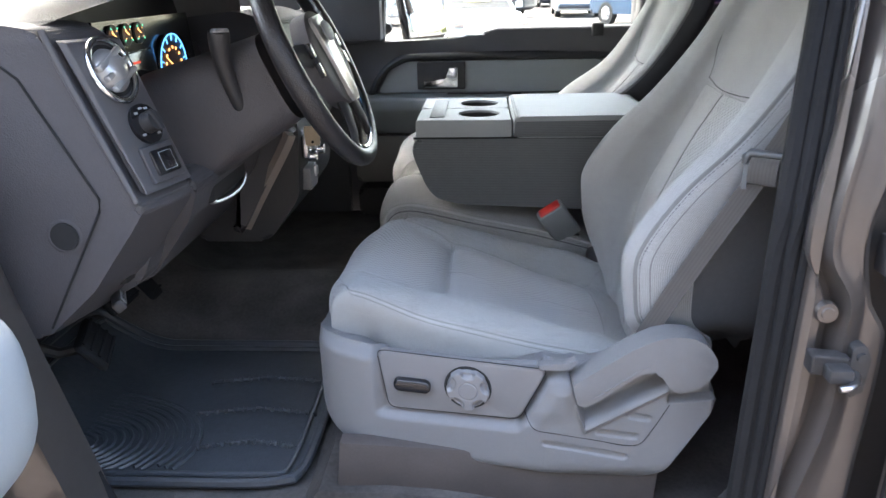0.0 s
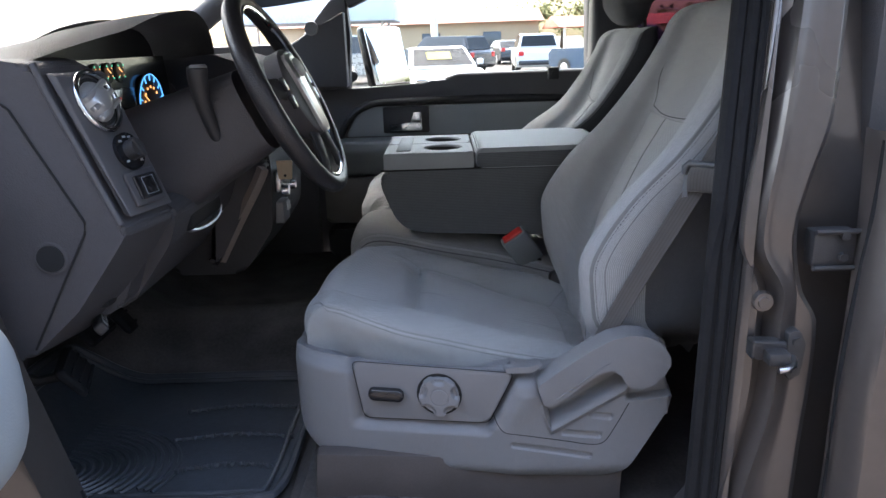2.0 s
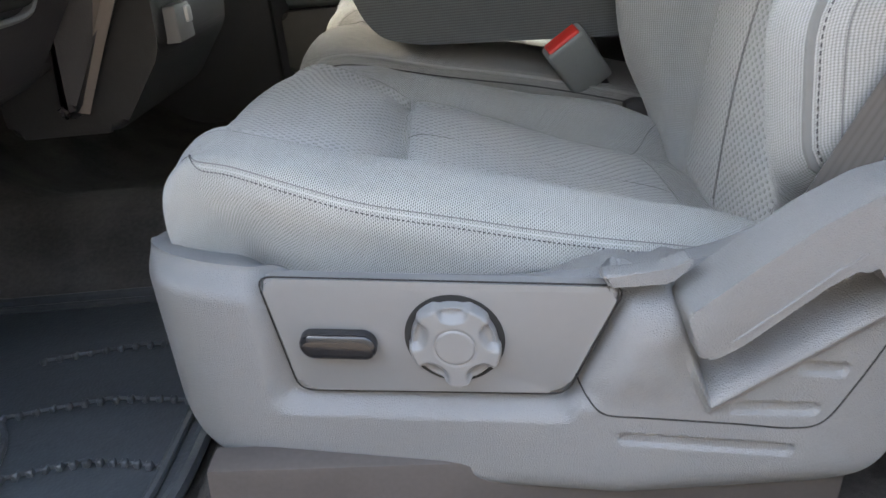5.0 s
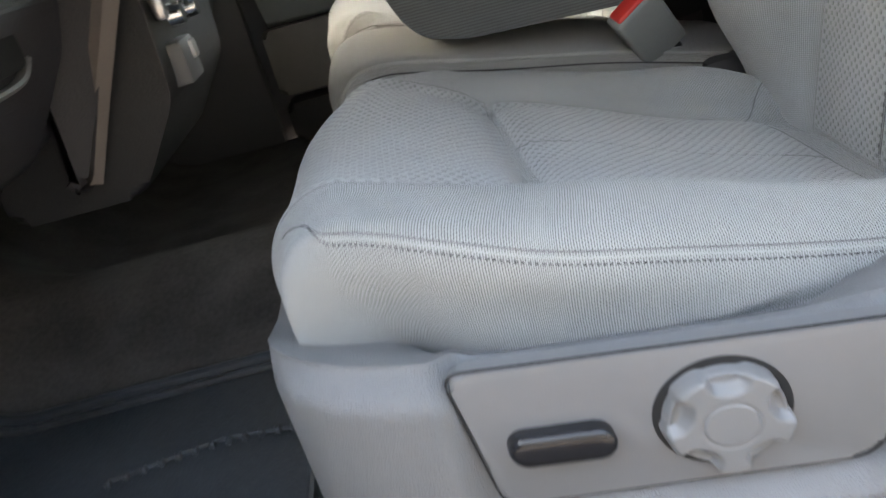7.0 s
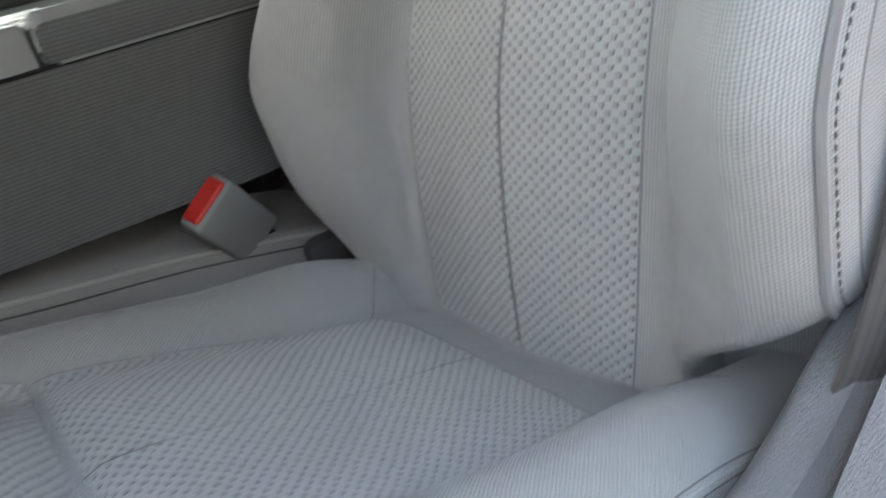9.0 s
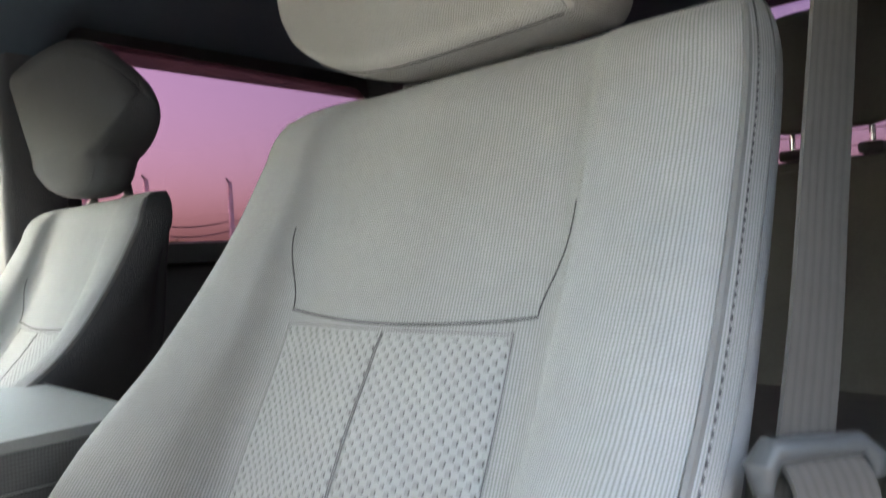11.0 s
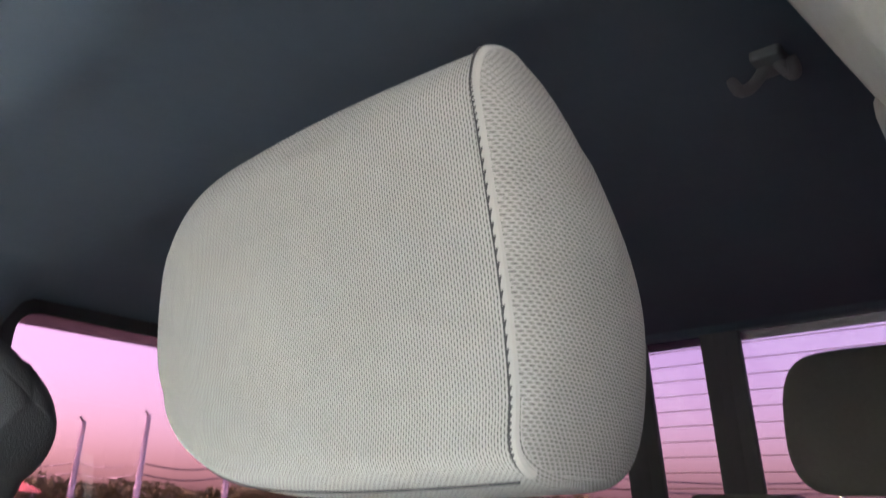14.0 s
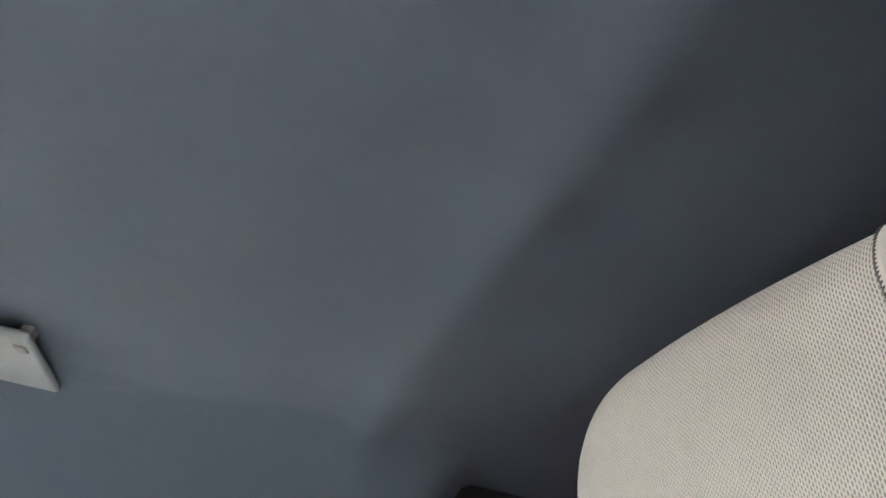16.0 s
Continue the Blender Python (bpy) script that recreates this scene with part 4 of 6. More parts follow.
tagged(bpy.data.objects["roof_panel"], "bronze-grey painted roof skin", "roof", kind="structure")

# roof rail trim over the driver's door opening
b = B()
rail = spline([(-.62, .86, 1.50), (-.40, .875, 1.63), (-.15, .885, 1.715), (.10, .888, 1.765), (.35, .878, 1.775), (.60, .872, 1.770), (.95, .870, 1.760), (1.4, .87, 1.72), (1.85, .88, 1.62)], 60)
tube(b, rail, .040, 16, flat=1.35)
part("roof_rail_trim", b, M_RAIL)
tagged(bpy.data.objects["roof_rail_trim"], "grained beige-grey plastic trim over the door opening", "trim", kind="structure")
b = B()
tube(b, [p + Vector((0, -.045, -.02)) for p in rail], .014, 8)
part("door_seal", b, M_RUBBER)
tagged(bpy.data.objects["door_seal"], "black rubber door seal", "door seal", kind="structure")
b = B()
prism(b, [(.66, 1.70), (.70, 1.85), (.86, 1.87), (.86, 1.79), (.84, 1.71)], "x", -.55, 1.9)
prism(b, [(2 * YC - y + .10, z + .125) for y, z in [(.66, 1.70), (.70, 1.85), (.86, 1.87), (.86, 1.79), (.84, 1.71)]], "x", -.55, 1.9)
part("cant_rail", b, M_PAINT)
tagged(bpy.data.objects["cant_rail"], "bronze-grey painted roof side rail", "body panel", kind="structure")

# B-pillar on the driver's side: painted metal outside, trim inside
pillar = thing("b_pillar", "bronze-grey painted door pillar with rubber seal and striker", "door pillar", (.5, .75, .66), kind="structure")
PILLAR_LEAN = lambda z: .09 * smooth01((z - 1.15) / .55)
def pillar_x(z):
    return .021 * (z - 1.125) + .43 * PILLAR_LEAN(z)
def trim_y(z):
    return .862 + .005 * smooth01((z - 1.25) / .2) + .43 * max(0, z - 1.445)
RIDGE = curve([.60, .765, .921, 1.033, 1.079, 1.139, 1.277, 1.415, 1.75], [-.030, -.023, .004, .003, .002, -.030, -.022, -.015, -.010])
EDGE = curve([.60, .834, 1.031, 1.075, 1.152, 1.21, 1.30, 1.75], [.010, .012, .012, -.012, -.028, -.020, 0, 0])
b = B()
PX = [(.436, .862), (.432, .812), (.442, .790), (.448, .764), (.455, .757), (.463, .759), (.468, .771), (.478, .775), (.486, .756), (.490, .748), (.496, .750), (.512, .756), (.526, .756), (.533, .761), (.540, .800), (.640, .806), (.640, .862)]
def pillar_at(u, v):
    z = .60 + 1.15 * v
    k = u * (len(PX) - 1)
    i = min(int(k), len(PX) - 2)
    t = k - i
    x, y = PX[i][0] * (1 - t) + PX[i + 1][0] * t, PX[i][1] * (1 - t) + PX[i + 1][1] * t
    w1 = smooth01((x - .452) / .016) * (1 - smooth01((x - .500) / .022))
    w2 = smooth01((x - .508) / .018) * (1 - smooth01((x - .545) / .06))
    return x + pillar_x(z) + RIDGE(z) * w1 + EDGE(z) * w2, min(y + PILLAR_LEAN(z), trim_y(z) - .012), z
surf(b, pillar_at, 128, 90)
part("pillar_panel", b, M_PAINT, pillar)
b = B()
for off, r in ((.004, .011), (.019, .009), (.032, .006)):
    tube(b, [(.412 + off + pillar_x(.60 + 1.14 * i / 30), .792 - off * .45 + PILLAR_LEAN(.60 + 1.14 * i / 30), .60 + 1.14 * i / 30) for i in range(31)], r, 8)
part("pillar_seal", b, M_RUBBER, pillar, "black rubber door seal")
def inner_trim(u, v, z0, z1):
    z = z0 + (z1 - z0) * v
    yi = trim_y(z)
    xf = .430 + .045 * smooth01((z - 1.1) / .35)
    ring = [(xf + .02, yi - .060), (xf, yi - .030), (xf + .004, yi - .006), (xf + .022, yi + .004), (.54, yi + .010), (.63, yi + .006), (.66, yi - .03)]
    k = u * 6
    i = min(int(k), 5)
    t = k - i
    return ring[i][0] * (1 - t) + ring[i + 1][0] * t, ring[i][1] * (1 - t) + ring[i + 1][1] * t, z
b = B()
surf(b, lambda u, v: inner_trim(u, v, .66, 1.40), 36, 40)
part("lower_trim", b, M_DARKTRIM, pillar, "dark lower pillar trim")
b = B()
surf(b, lambda u, v: inner_trim(u, v, 1.402, 1.77), 36, 30)
part("inner_trim", b, M_RAIL, pillar, "grained beige-grey inner pillar trim")
b = B()
disc(b, (.468, .7545, 1.064), .0140, .008, "y", 28, .012)
disc(b, (.468, .7505, 1.064), .0085, .004, "y", 28, .007)
part("pillar_plug", b, M_PAINT, pillar, "painted round pillar plug")
b = B()
prism(b, rounded([(.452, 1.018), (.497, 1.014), (.497, .986), (.452, .992)], .004, 3), "y", .735, .757, .003)
box(b, (.466, .715, .990), (.494, .740, 1.008), .004, 2)
part("striker_cover", b, M_BLACK, pillar)
b = B()
prism(b, rounded([(.498, 1.026), (.512, 1.030), (.521, 1.010), (.518, .975), (.506, .958), (.498, .970)], .005, 4), "y", .738, .756, .002)
plate_ = part("striker_plate", b, M_BLACK, pillar, "dark metal striker plate")
for zz in (1.014, .974):
    part("striker_bolt", disc(B(), (.509, .736, zz), .006, .006, "y", 14), M_BLACK, plate_)
b = B()
tube(b, spline([(.506, .738, .992), (.500, .722, .992), (.486, .708, .991), (.474, .706, .990)], 12), .0042, 10)
part("striker_bar", b, M_STEEL, pillar, "bright steel striker bar")
b = B()
box(b, (.524, .752, 1.108), (.578, .780, 1.155), .004)
tube(b, [(.524, .749, 1.155), (.578, .749, 1.155)], .0035, 8)
tube(b, [(.524, .749, 1.108), (.578, .749, 1.108)], .0035, 8)
hinge = part("door_hinge", b, M_BLACK, pillar, "painted rear door hinge")
b = B()
for zz in (1.150, 1.122):
    disc(b, (.560, .750, zz), .006, .010, "y", 6)
part("hinge_bolt", b, M_BLACK, hinge)

# closed rear door on the driver's side: its front edge and inner face
rdoor = thing("rear_door", "closed bronze-grey rear door beside the pillar", "car door", (.9, .70, .66))
b = B()
surf(b, lambda u, v: (-.026 + [.592, .585, .588, .600, .64, .9, 1.45][min(int(u * 6), 6)] + .018 * smooth01((.60 + .75 * v - 1.0) / .3) * (u < .8), [.745, .712, .690, .674, .668, .662, .662][min(int(u * 6), 6)] + .02 * smooth01((.95 - .60 - .75 * v) / .4) + .03 * smooth01((v - .6) / .4), .52 + .76 * v), 6, 30)
part("door_skin", b, M_PAINT, rdoor)
b = B()
tube(b, [(.568 + .018 * smooth01((.55 + .72 * i / 12 - .95) / .3), .728, .55 + .72 * i / 12) for i in range(13)], .008, 8)
part("edge_seal", b, M_RUBBER, rdoor)
b = B()
box(b, (.64, .76, .68), (1.60, .88, 1.27), .03, 3)
part("door_trim", b, M_DARKTRIM, rdoor, "dark rear door inner trim")
b = B()
box(b, (.64, .80, 1.272), (1.60, .86, 1.30), .01)
box(b, (.60, .80, 1.25), (.68, .87, 1.72), .012)
part("window_surround", b, M_DARKTRIM, rdoor)
b = B()
prism(b, [(.66, 1.29), (1.62, 1.29), (1.50, 1.70), (.68, 1.72)], "y", .826, .830)
part("pane", b, M_TINT, rdoor, "violet tinted privacy glass")

# right-hand wall of the cab: passenger door and rear passenger door
YW = 2.495
pdoor = thing("passenger_door", "dark grey passenger door with a grey insert and chrome handle", "car door", (.15, 2.5, .66))
b = B()
outer = [(-.42, .62), (.62, .62), (.62, 1.285), (.115, 1.283), (.075, 1.272), (.030, 1.248), (.000, 1.240), (-.250, 1.242), (-.42, 1.242)]
prism(b, outer, "y", YW, YW + .07, .012, 3)
part("door_panel", b, M_DARKTRIM, pdoor)
b = B()
prism(b, rounded([(-.285, 1.075), (.50, 1.075), (.49, 1.160), (.455, 1.178), (-.18, 1.178), (-.245, 1.150)], .012, 4), "y", YW - .012, YW + .01, .005, 2)
part("door_insert", b, M_VINYL, pdoor, "grey padded door insert")
b = B()
tube(b, spline([(-.315, YW - .008, 1.06), (-.275, YW - .010, 1.13), (-.22, YW - .012, 1.178), (-.14, YW - .012, 1.193), (.2, YW - .012, 1.196), (.52, YW - .012, 1.190)], 40), .014, 10, flat=.9)
part("insert_moulding", b, M_BLACK, pdoor)
b = B()
prism(b, rounded([(-.150, 1.085), (.012, 1.085), (.012, 1.176), (-.150, 1.176)], .006, 3), "y", YW - .020, YW - .006, .003)
part("handle_bezel", b, M_BLACK, pdoor, "black inner handle bezel")
b = B()
prism(b, rounded([(-.128, 1.092), (-.012, 1.092), (-.012, 1.160), (-.045, 1.160), (-.050, 1.118), (-.128, 1.115)], .006, 3), "y", YW - .034, YW - .021, .004, 2)
part("door_handle", b, M_CHROME, pdoor, "chrome inner door handle")
b = B()
box(b, (.430, YW - .012, 1.252), (.470, YW + .002, 1.295), .006, 3)
disc(b, (.450, YW - .013, 1.274), .009, .008, "y", 16)
part("lock_button", b, M_BLACK, pdoor)
b = B()
prism(b, rounded([(2.40, 1.03), (2.40, 1.066), (YW + .01, 1.072), (YW + .01, .93), (2.46, .94)], .012, 4), "x", -.35, .58, .006, 2)
part("armrest", b, M_VINYL, pdoor, "grey door armrest ledge")
b = B()
prism(b, rounded([(-.37, .770), (.56, .780), (.56, .935), (-.37, .930)], .02, 4), "y", YW - .045, YW + .005, .012, 3)
part("lower_panel", b, M_LOWDOOR, pdoor, "brown-grey lower door panel")
b = B()
prism(b, rounded([(-.36, .66), (.56, .66), (.56, .762), (-.36, .757)], .02, 4), "y", YW - .09, YW + .005, .015, 3)
part("map_pocket", b, M_BLACK, pdoor, "dark door map pocket")
b = B()
box(b, (-.05, YW - .03, 1.062), (.20, YW - .02, 1.074), .002)
part("switch_slot", b, M_BLACK, pdoor)
# frame of the window, the corner panel with its air slots
b = B()
prism(b, [(-.42, 1.235), (-.262, 1.235), (-.250, 1.42), (-.26, 1.60), (-.42, 1.42)], "y", YW + .0, YW + .06, .008)
prism(b, [(.566, 1.28), (.64, 1.28), (.62, 1.76), (.555, 1.76)], "y", YW - .03, YW + .06, .01)
prism(b, [(-.28, 1.58), (.0, 1.78), (.60, 1.82), (.60, 1.66), (.02, 1.625), (-.25, 1.51)], "y", YW + .0, YW + .05, .006)
part("window_frame", b, M_DARKTRIM, pdoor)
b = B()
for i in range(9):
    box(b, (-.284, YW - .006, 1.272 + .018 * i), (-.268, YW + .004, 1.282 + .018 * i), .001)
part("air_slot", b, M_GAP, pdoor)
b = B()
prism(b, [(-.262, 1.235), (.575, 1.28), (.560, 1.74), (.0, 1.72), (-.262, 1.56)], "y", YW + .035, YW + .039)
pane = part("pane", b, M_CLEAR, pdoor, "clear window glass")
pane.visible_shadow = False

# outside mirror on the passenger's side
omirror = thing("side_mirror", "black door mirror with bright sky-filled glass", "car mirror", (-.22, 2.75, 1.27))
mm = Matrix.Translation((-.145, 2.80, 1.345)) @ Matrix.Rotation(radians(-38), 4, "Z") @ Matrix.Rotation(radians(-13), 4, "Y")
b = B()
box(b, (-.045, -.108, -.118), (-.004, .108, .118), .018, 4, mm)
part("mirror_shell", b, M_GLOSS, omirror)
b = B()
box(b, (-.006, -.100, -.108), (.0, .100, .108), .0025, 2, mm)
part("mirror_glass", b, M_MIRROR, omirror, "bright mirror glass")
b = B()
tube(b, [(-.27, 2.57, 1.28), (-.28, 2.66, 1.29), (-.30, 2.75, 1.30)], .03, 10, flat=.7)
part("mirror_arm", b, M_BLACK, omirror)

rpdoor = thing("rear_passenger_door", "dark trimmed rear passenger door with tinted glass", "car door", (1.1, 2.48, .66))
b = B()
box(b, (.645, 2.44, .66), (1.62, 2.56, 1.300), .015, 2)
part("door_panel", b, M_DARKTRIM, rpdoor)
b = B()
box(b, (.64, 2.40, 1.30), (1.66, 2.47, 1.352), .015)
part("window_ledge", b, M_DARKTRIM, rpdoor)
b = B()
WIN = rounded([(.728, 1.35), (1.60, 1.35), (1.545, 1.785), (.718, 1.799)], .05, 6)
OUT = [(.60, 1.29), (1.80, 1.29), (1.80, 1.85), (.60, 1.85)]
ow = [b.verts.new((x, 2.44, z)) for x, z in WIN]
ctr = Vector((1.15, 1.52))
oo = []
for x, z in WIN:
    d = Vector((x, z)) - ctr
    s = min((.62 if d.x > 0 else .56) / max(abs(d.x), 1e-6), (.33 if d.y > 0 else .23) / max(abs(d.y), 1e-6))
    oo.append(b.verts.new((ctr.x + d.x * s, 2.455, ctr.y + d.y * s)))
for i in range(len(WIN)):
    j = (i + 1) % len(WIN)
    b.faces.new((ow[i], ow[j], oo[j], oo[i]))
bmesh.ops.solidify(b, geom=b.faces[:], thickness=.03)
part("window_frame", b, M_DARKTRIM, rpdoor)
b = B()
prism(b, [(1.15 + (x - 1.15) * 1.07, 1.56 + (z - 1.56) * 1.16) for x, z in WIN], "y", 2.478, 2.482)
part("pane", b, M_TINT, rpdoor, "violet tinted privacy glass")
b = B()
box(b, (.565, 2.40, .66), (.69, 2.52, 1.80), .02, 3)
part("b_pillar_far", b, M_DARKTRIM)
tagged(bpy.data.objects["b_pillar_far"], "dark trimmed pillar between the passenger doors", "door pillar", kind="structure")

# rear wall with the sliding window
XR = 1.865
rear = thing("rear_wall", "dark rear cab wall around the sliding window", "wall", (1.9, YC, .66), kind="structure")
def slope(z):
    return XR - .06 * (z - 1.42) / .4
b = B()
box(b, (1.80, .84, .60), (1.90, 2.46, 1.45), .01)
part("lower_wall", b, M_DARKTRIM, rear)
b = B()
for y0, y1 in ((.80, .92), (2.34, 2.46)):
    prism(b, [(1.62, 1.40), (1.90, 1.40), (1.86, 1.86), (1.55, 1.86)], "y", y0, y1, .01)
part("quarter_pillar", b, M_DARKTRIM, rear)
b = B()
prism(b, [(XR - .085, 1.822), (XR + .03, 1.822), (XR - .01, 1.91), (XR - .14, 1.91)], "y", .84, 2.46, .006)
part("header", b, M_HEADLINER, rear)
window = thing("window_rear", "violet tinted rear window with thin heating wires", "car window", (XR, YC, 1.4), kind="structure")
b = B()
prism(b, [(slope(1.40), 1.40), (slope(1.40) + .005, 1.40), (slope(1.85) + .005, 1.85), (slope(1.85), 1.85)], "y", .90, 2.36)
part("pane", b, M_TINT, window)
for yy in (1.522, 1.735):
    b = B()
    for d, w in ((-.026, .012), (.026, .012), (0, .010)):
        prism(b, [(slope(1.40) - .018, 1.40), (slope(1.40) - .002, 1.40), (slope(1.85) - .002, 1.85), (slope(1.85) - .018, 1.85)], "y", yy + d - w - .004, yy + d + w + .004, .003)
    part("slider_frame", b, M_DARKTRIM, window, "black frame of the sliding pane")
for i in range(11):
    b = B()
    z = 1.475 + .032 * i
    tube(b, [(slope(z) - .002, .93, z), (slope(z) - .002, YC, z + .004), (slope(z) - .002, 2.33, z)], .0009, 4)
    part("heating_wire", b, M_DEFROST, window)

# ---------- rear bench ----------
bench = thing("rear_bench", "dark cloth rear bench below the tinted window", "car seat", (1.4, YC, .66))
b = B()
box(b, (1.05, .92, .80), (1.55, 2.38, 1.02), .05, 4)
part("cushion", b, M_REARCLOTH, bench)
b = B()
prism(b, rounded([(1.50, .95), (1.68, .95), (1.78, 1.42), (1.73, 1.445), (1.63, 1.43)], .03, 4), "y", .92, 2.38, .02, 3)
part("backrest", b, M_REARCLOTH, bench)
b = B()
box(b, (1.08, .95, .655), (1.52, 2.34, .81), .01)
part("base", b, M_BLACK, bench)


def rear_headrest(y, w, h, z0, x=1.70):
    t = thing("rear_headrest", "dark grey rear headrest on steel posts", "headrest", (x, y, z0 - .04), group="rear headrests")
    b = B()
    def f(u, v):
        a, s = 2 * math.pi * u, math.pi * (v - .5)
        c = math.copysign(abs(math.cos(a)) ** .45, math.cos(a))
        d = math.copysign(abs(math.sin(a)) ** .6, math.sin(a))
        e = max(math.cos(s), 0) ** .35
        return (x + .045 * d * e + .02 * (v - .5), y + w * c * e * (1 - .06 * abs(v - .4)), z0 + h / 2 + h / 2 * math.copysign(abs(math.sin(s)) ** .75, math.sin(s)))
    surf(b, f, 48, 26, closed_u=True)
    part("pad", b, M_REARCLOTH, t)
    for k in (-.07, .07):
        b = B()
        tube(b, [(x + .005, y + k, z0 - .05), (x + .005, y + k, z0 + .02)], .006, 10)
        part("post", b, M_CHROME, t, "bright steel post")
        b = B()
        box(b, (x - .015, y + k - .022, z0 - .052), (x + .025, y + k + .022, z0 - .030), .006)
        part("post_guide", b, M_BLACK, t)
    return t


rear_headrest(1.215, .140, .235, 1.490, 1.64)
rear_headrest(2.045, .140, .235, 1.490, 1.64)
mid = thing("middle_headrest", "low dark middle headrest with a slot", "headrest", (1.68, 1.52, 1.38), group="rear headrests")
b = B()
box(b, (1.60, 1.345, 1.440), (1.69, 1.530, 1.492), .014, 3)
part("pad", b, M_REARCLOTH, mid)
b = B()
box(b, (1.597, 1.40, 1.468), (1.602, 1.49, 1.476), .001)
part("slot", b, M_GAP, mid)

# coat hook and lamp on the roof lining
hook = thing("coat_hook", "small grey plastic coat hook on the headliner", "coat hook", (.90, 1.12, 1.85))
hz = roof_z(.92, 1.08)
b = B()
box(b, (.905, 1.066, hz - .010), (.945, 1.094, hz + .004), .004, 3)
part("hook_base", b, M_TRIM, hook)
for s_ in (-1, 1):
    b = B()
    tube(b, spline([(.925, 1.080 + .006 * s_, hz - .008), (.918, 1.080 + .016 * s_, hz - .026), (.905, 1.080 + .024 * s_, hz - .036), (.890, 1.080 + .027 * s_, hz - .030)], 12), [.006] * 8 + [.0058, .0055, .005, .004], 10)
    part("hook_arm", b, M_TRIM, hook)
visor = thing("sun_visor", "pale grey sun visor folded up against the headliner", "sun visor", (-.2, 2.14, 1.80))
vz = roof_z(-.15, 2.15)
b = B()
box(b, (-.36, 2.00, vz - .030), (-.078, 2.275, vz - .014), .007, 3)
part("visor_panel", b, M_VINYL, visor)
b = B()
box(b, (-.105, 2.03, vz - .034), (-.085, 2.06, vz + .004), .004)
part("visor_clip", b, M_TRIM, visor)

b = B()
box(b, (-1.10, 2.47, .55), (-.40, 2.56, 1.40), .01)
part("side_wall_far", b, M_DARKTRIM)
tagged(bpy.data.objects["side_wall_far"], "dark kick panel beside the passenger footwell", "wall", kind="structure")


# ---------- dashboard ----------
dash = thing("dashboard", "charcoal moulded dashboard with vent, switches and gauges", "dashboard", (-.6, YC, .95))
def lean(bm, k=.25, y0=.90):
    """Turns the outer end of the dashboard towards the driver."""
    for v in bm.verts:
        v.co.x += k * (v.co.y - y0)
POD = [(-.402, 1.168), (-.385, 1.150), (-.402, 1.125), (-.475, 1.030), (-.560, .955), (-.98, .955), (-.98, 1.385), (-.530, 1.392), (-.492, 1.385), (-.474, 1.362)]
b = B()
prism(b, rounded(POD, .012, 4), "y", .885, .998, .008, 3)
lean(b)
part("outer_pod", b, M_DASHBD, dash)
b = B()
prism(b, rounded([(-.398, 1.172), (-.388, 1.168), (-.462, 1.368), (-.476, 1.372)], .003, 2), "y", .893, .990, .002)
lean(b)
for v in b.verts:
    v.co.x += .006
face = part("switch_face", b, M_FACE, dash, "satin grey dash face")
b = B()
tube(b, [(-.482, .885, 1.385), (-.468, .883, 1.345), (-.432, .883, 1.252), (-.396, .883, 1.160)], .005, 10)
part("edge_strip", b, M_FACE, dash)
b = B()
tube(b, [(x, .8835, z) for x, z in [(-.62, 1.345), (-.545, 1.342), (-.525, 1.325), (-.447, 1.165), (-.450, 1.148), (-.552, .972)]], .0018, 6)
part("end_cap_gap", b, M_GAP, dash)
b = B()
surf(b, lambda u, v: (-.505 + (.0255 - .0215 * v) * math.cos(2 * math.pi * u), .8830 + .0015 * v - .0012 * math.sin(math.pi * min(v * 3, 1)), 1.113 + (.0255 - .0215 * v) * math.sin(2 * math.pi * u)), 40, 10, closed_u=True)
part("cap_dimple_rim", b, M_DASHBD, dash)
# the dimple is not cut in; a dark disc paints its shade
b = B()
disc(b, (-.505, .8820, 1.113), .0205, .003, "y", 32, .0195)
part("cap_dimple", b, M_GAP, dash)
# frame of the rear-facing dash face: place things on it by height and distance across
FN = Vector((.905, -.226, .342)).normalized()
def on_face(y, z, out=0.0):
    x = -.388 - (z - 1.168) * .378 + .25 * (y - .90)
    return Vector((x, y, z)) + FN * (.008 + out)
FM = FN.to_track_quat("Z", "Y").to_matrix().to_4x4()
FUP = Vector((-.36, 0, .93))
vent = thing("air_vent", "round air vent with a chrome ring in the dashboard", "air vent", tuple(on_face(.938, 1.315)))
c = on_face(.944, 1.326, .002)
b = B()
ring_pts = [c + FM @ Vector((.037 * math.cos(a), .043 * math.sin(a), 0)) for a in (2 * math.pi * i / 48 for i in range(48))]
tube(b, ring_pts, .0045, 10, closed=True, up=tuple(FN))
part("chrome_ring", b, M_CHROME, vent, "chrome ring")
b = B()
disc(b, c - FN * .006, .036, .006, "z", 40, m=FM)
part("vent_well", b, M_GAP, vent)
b = B()
bmesh.ops.create_uvsphere(b, u_segments=32, v_segments=16, radius=.034, matrix=Matrix.Translation(c - FN * .018) @ FM)
part("vent_ball", b, M_SILVER, vent, "silver swivelling vent ball")
for k in (-.016, 0.0, .016):
    b = B()
    box(b, (-.029, k - .005, .010), (.029, k + .003, .020), .002, 2, Matrix.Translation(c - FN * .008) @ FM @ Matrix.Rotation(radians(25), 4, "Z"))
    part("vane", b, M_SILVER, vent)
knob = thing("headlight_switch", "black rotary headlight switch with pale marks", "switch", tuple(on_face(.950, 1.25)))
c = on_face(.952, 1.252, .002)
b = B()
disc(b, c, .028, .006, "z", 36, m=FM)
part("switch_plate", b, M_GLOSS, knob)
b = B()
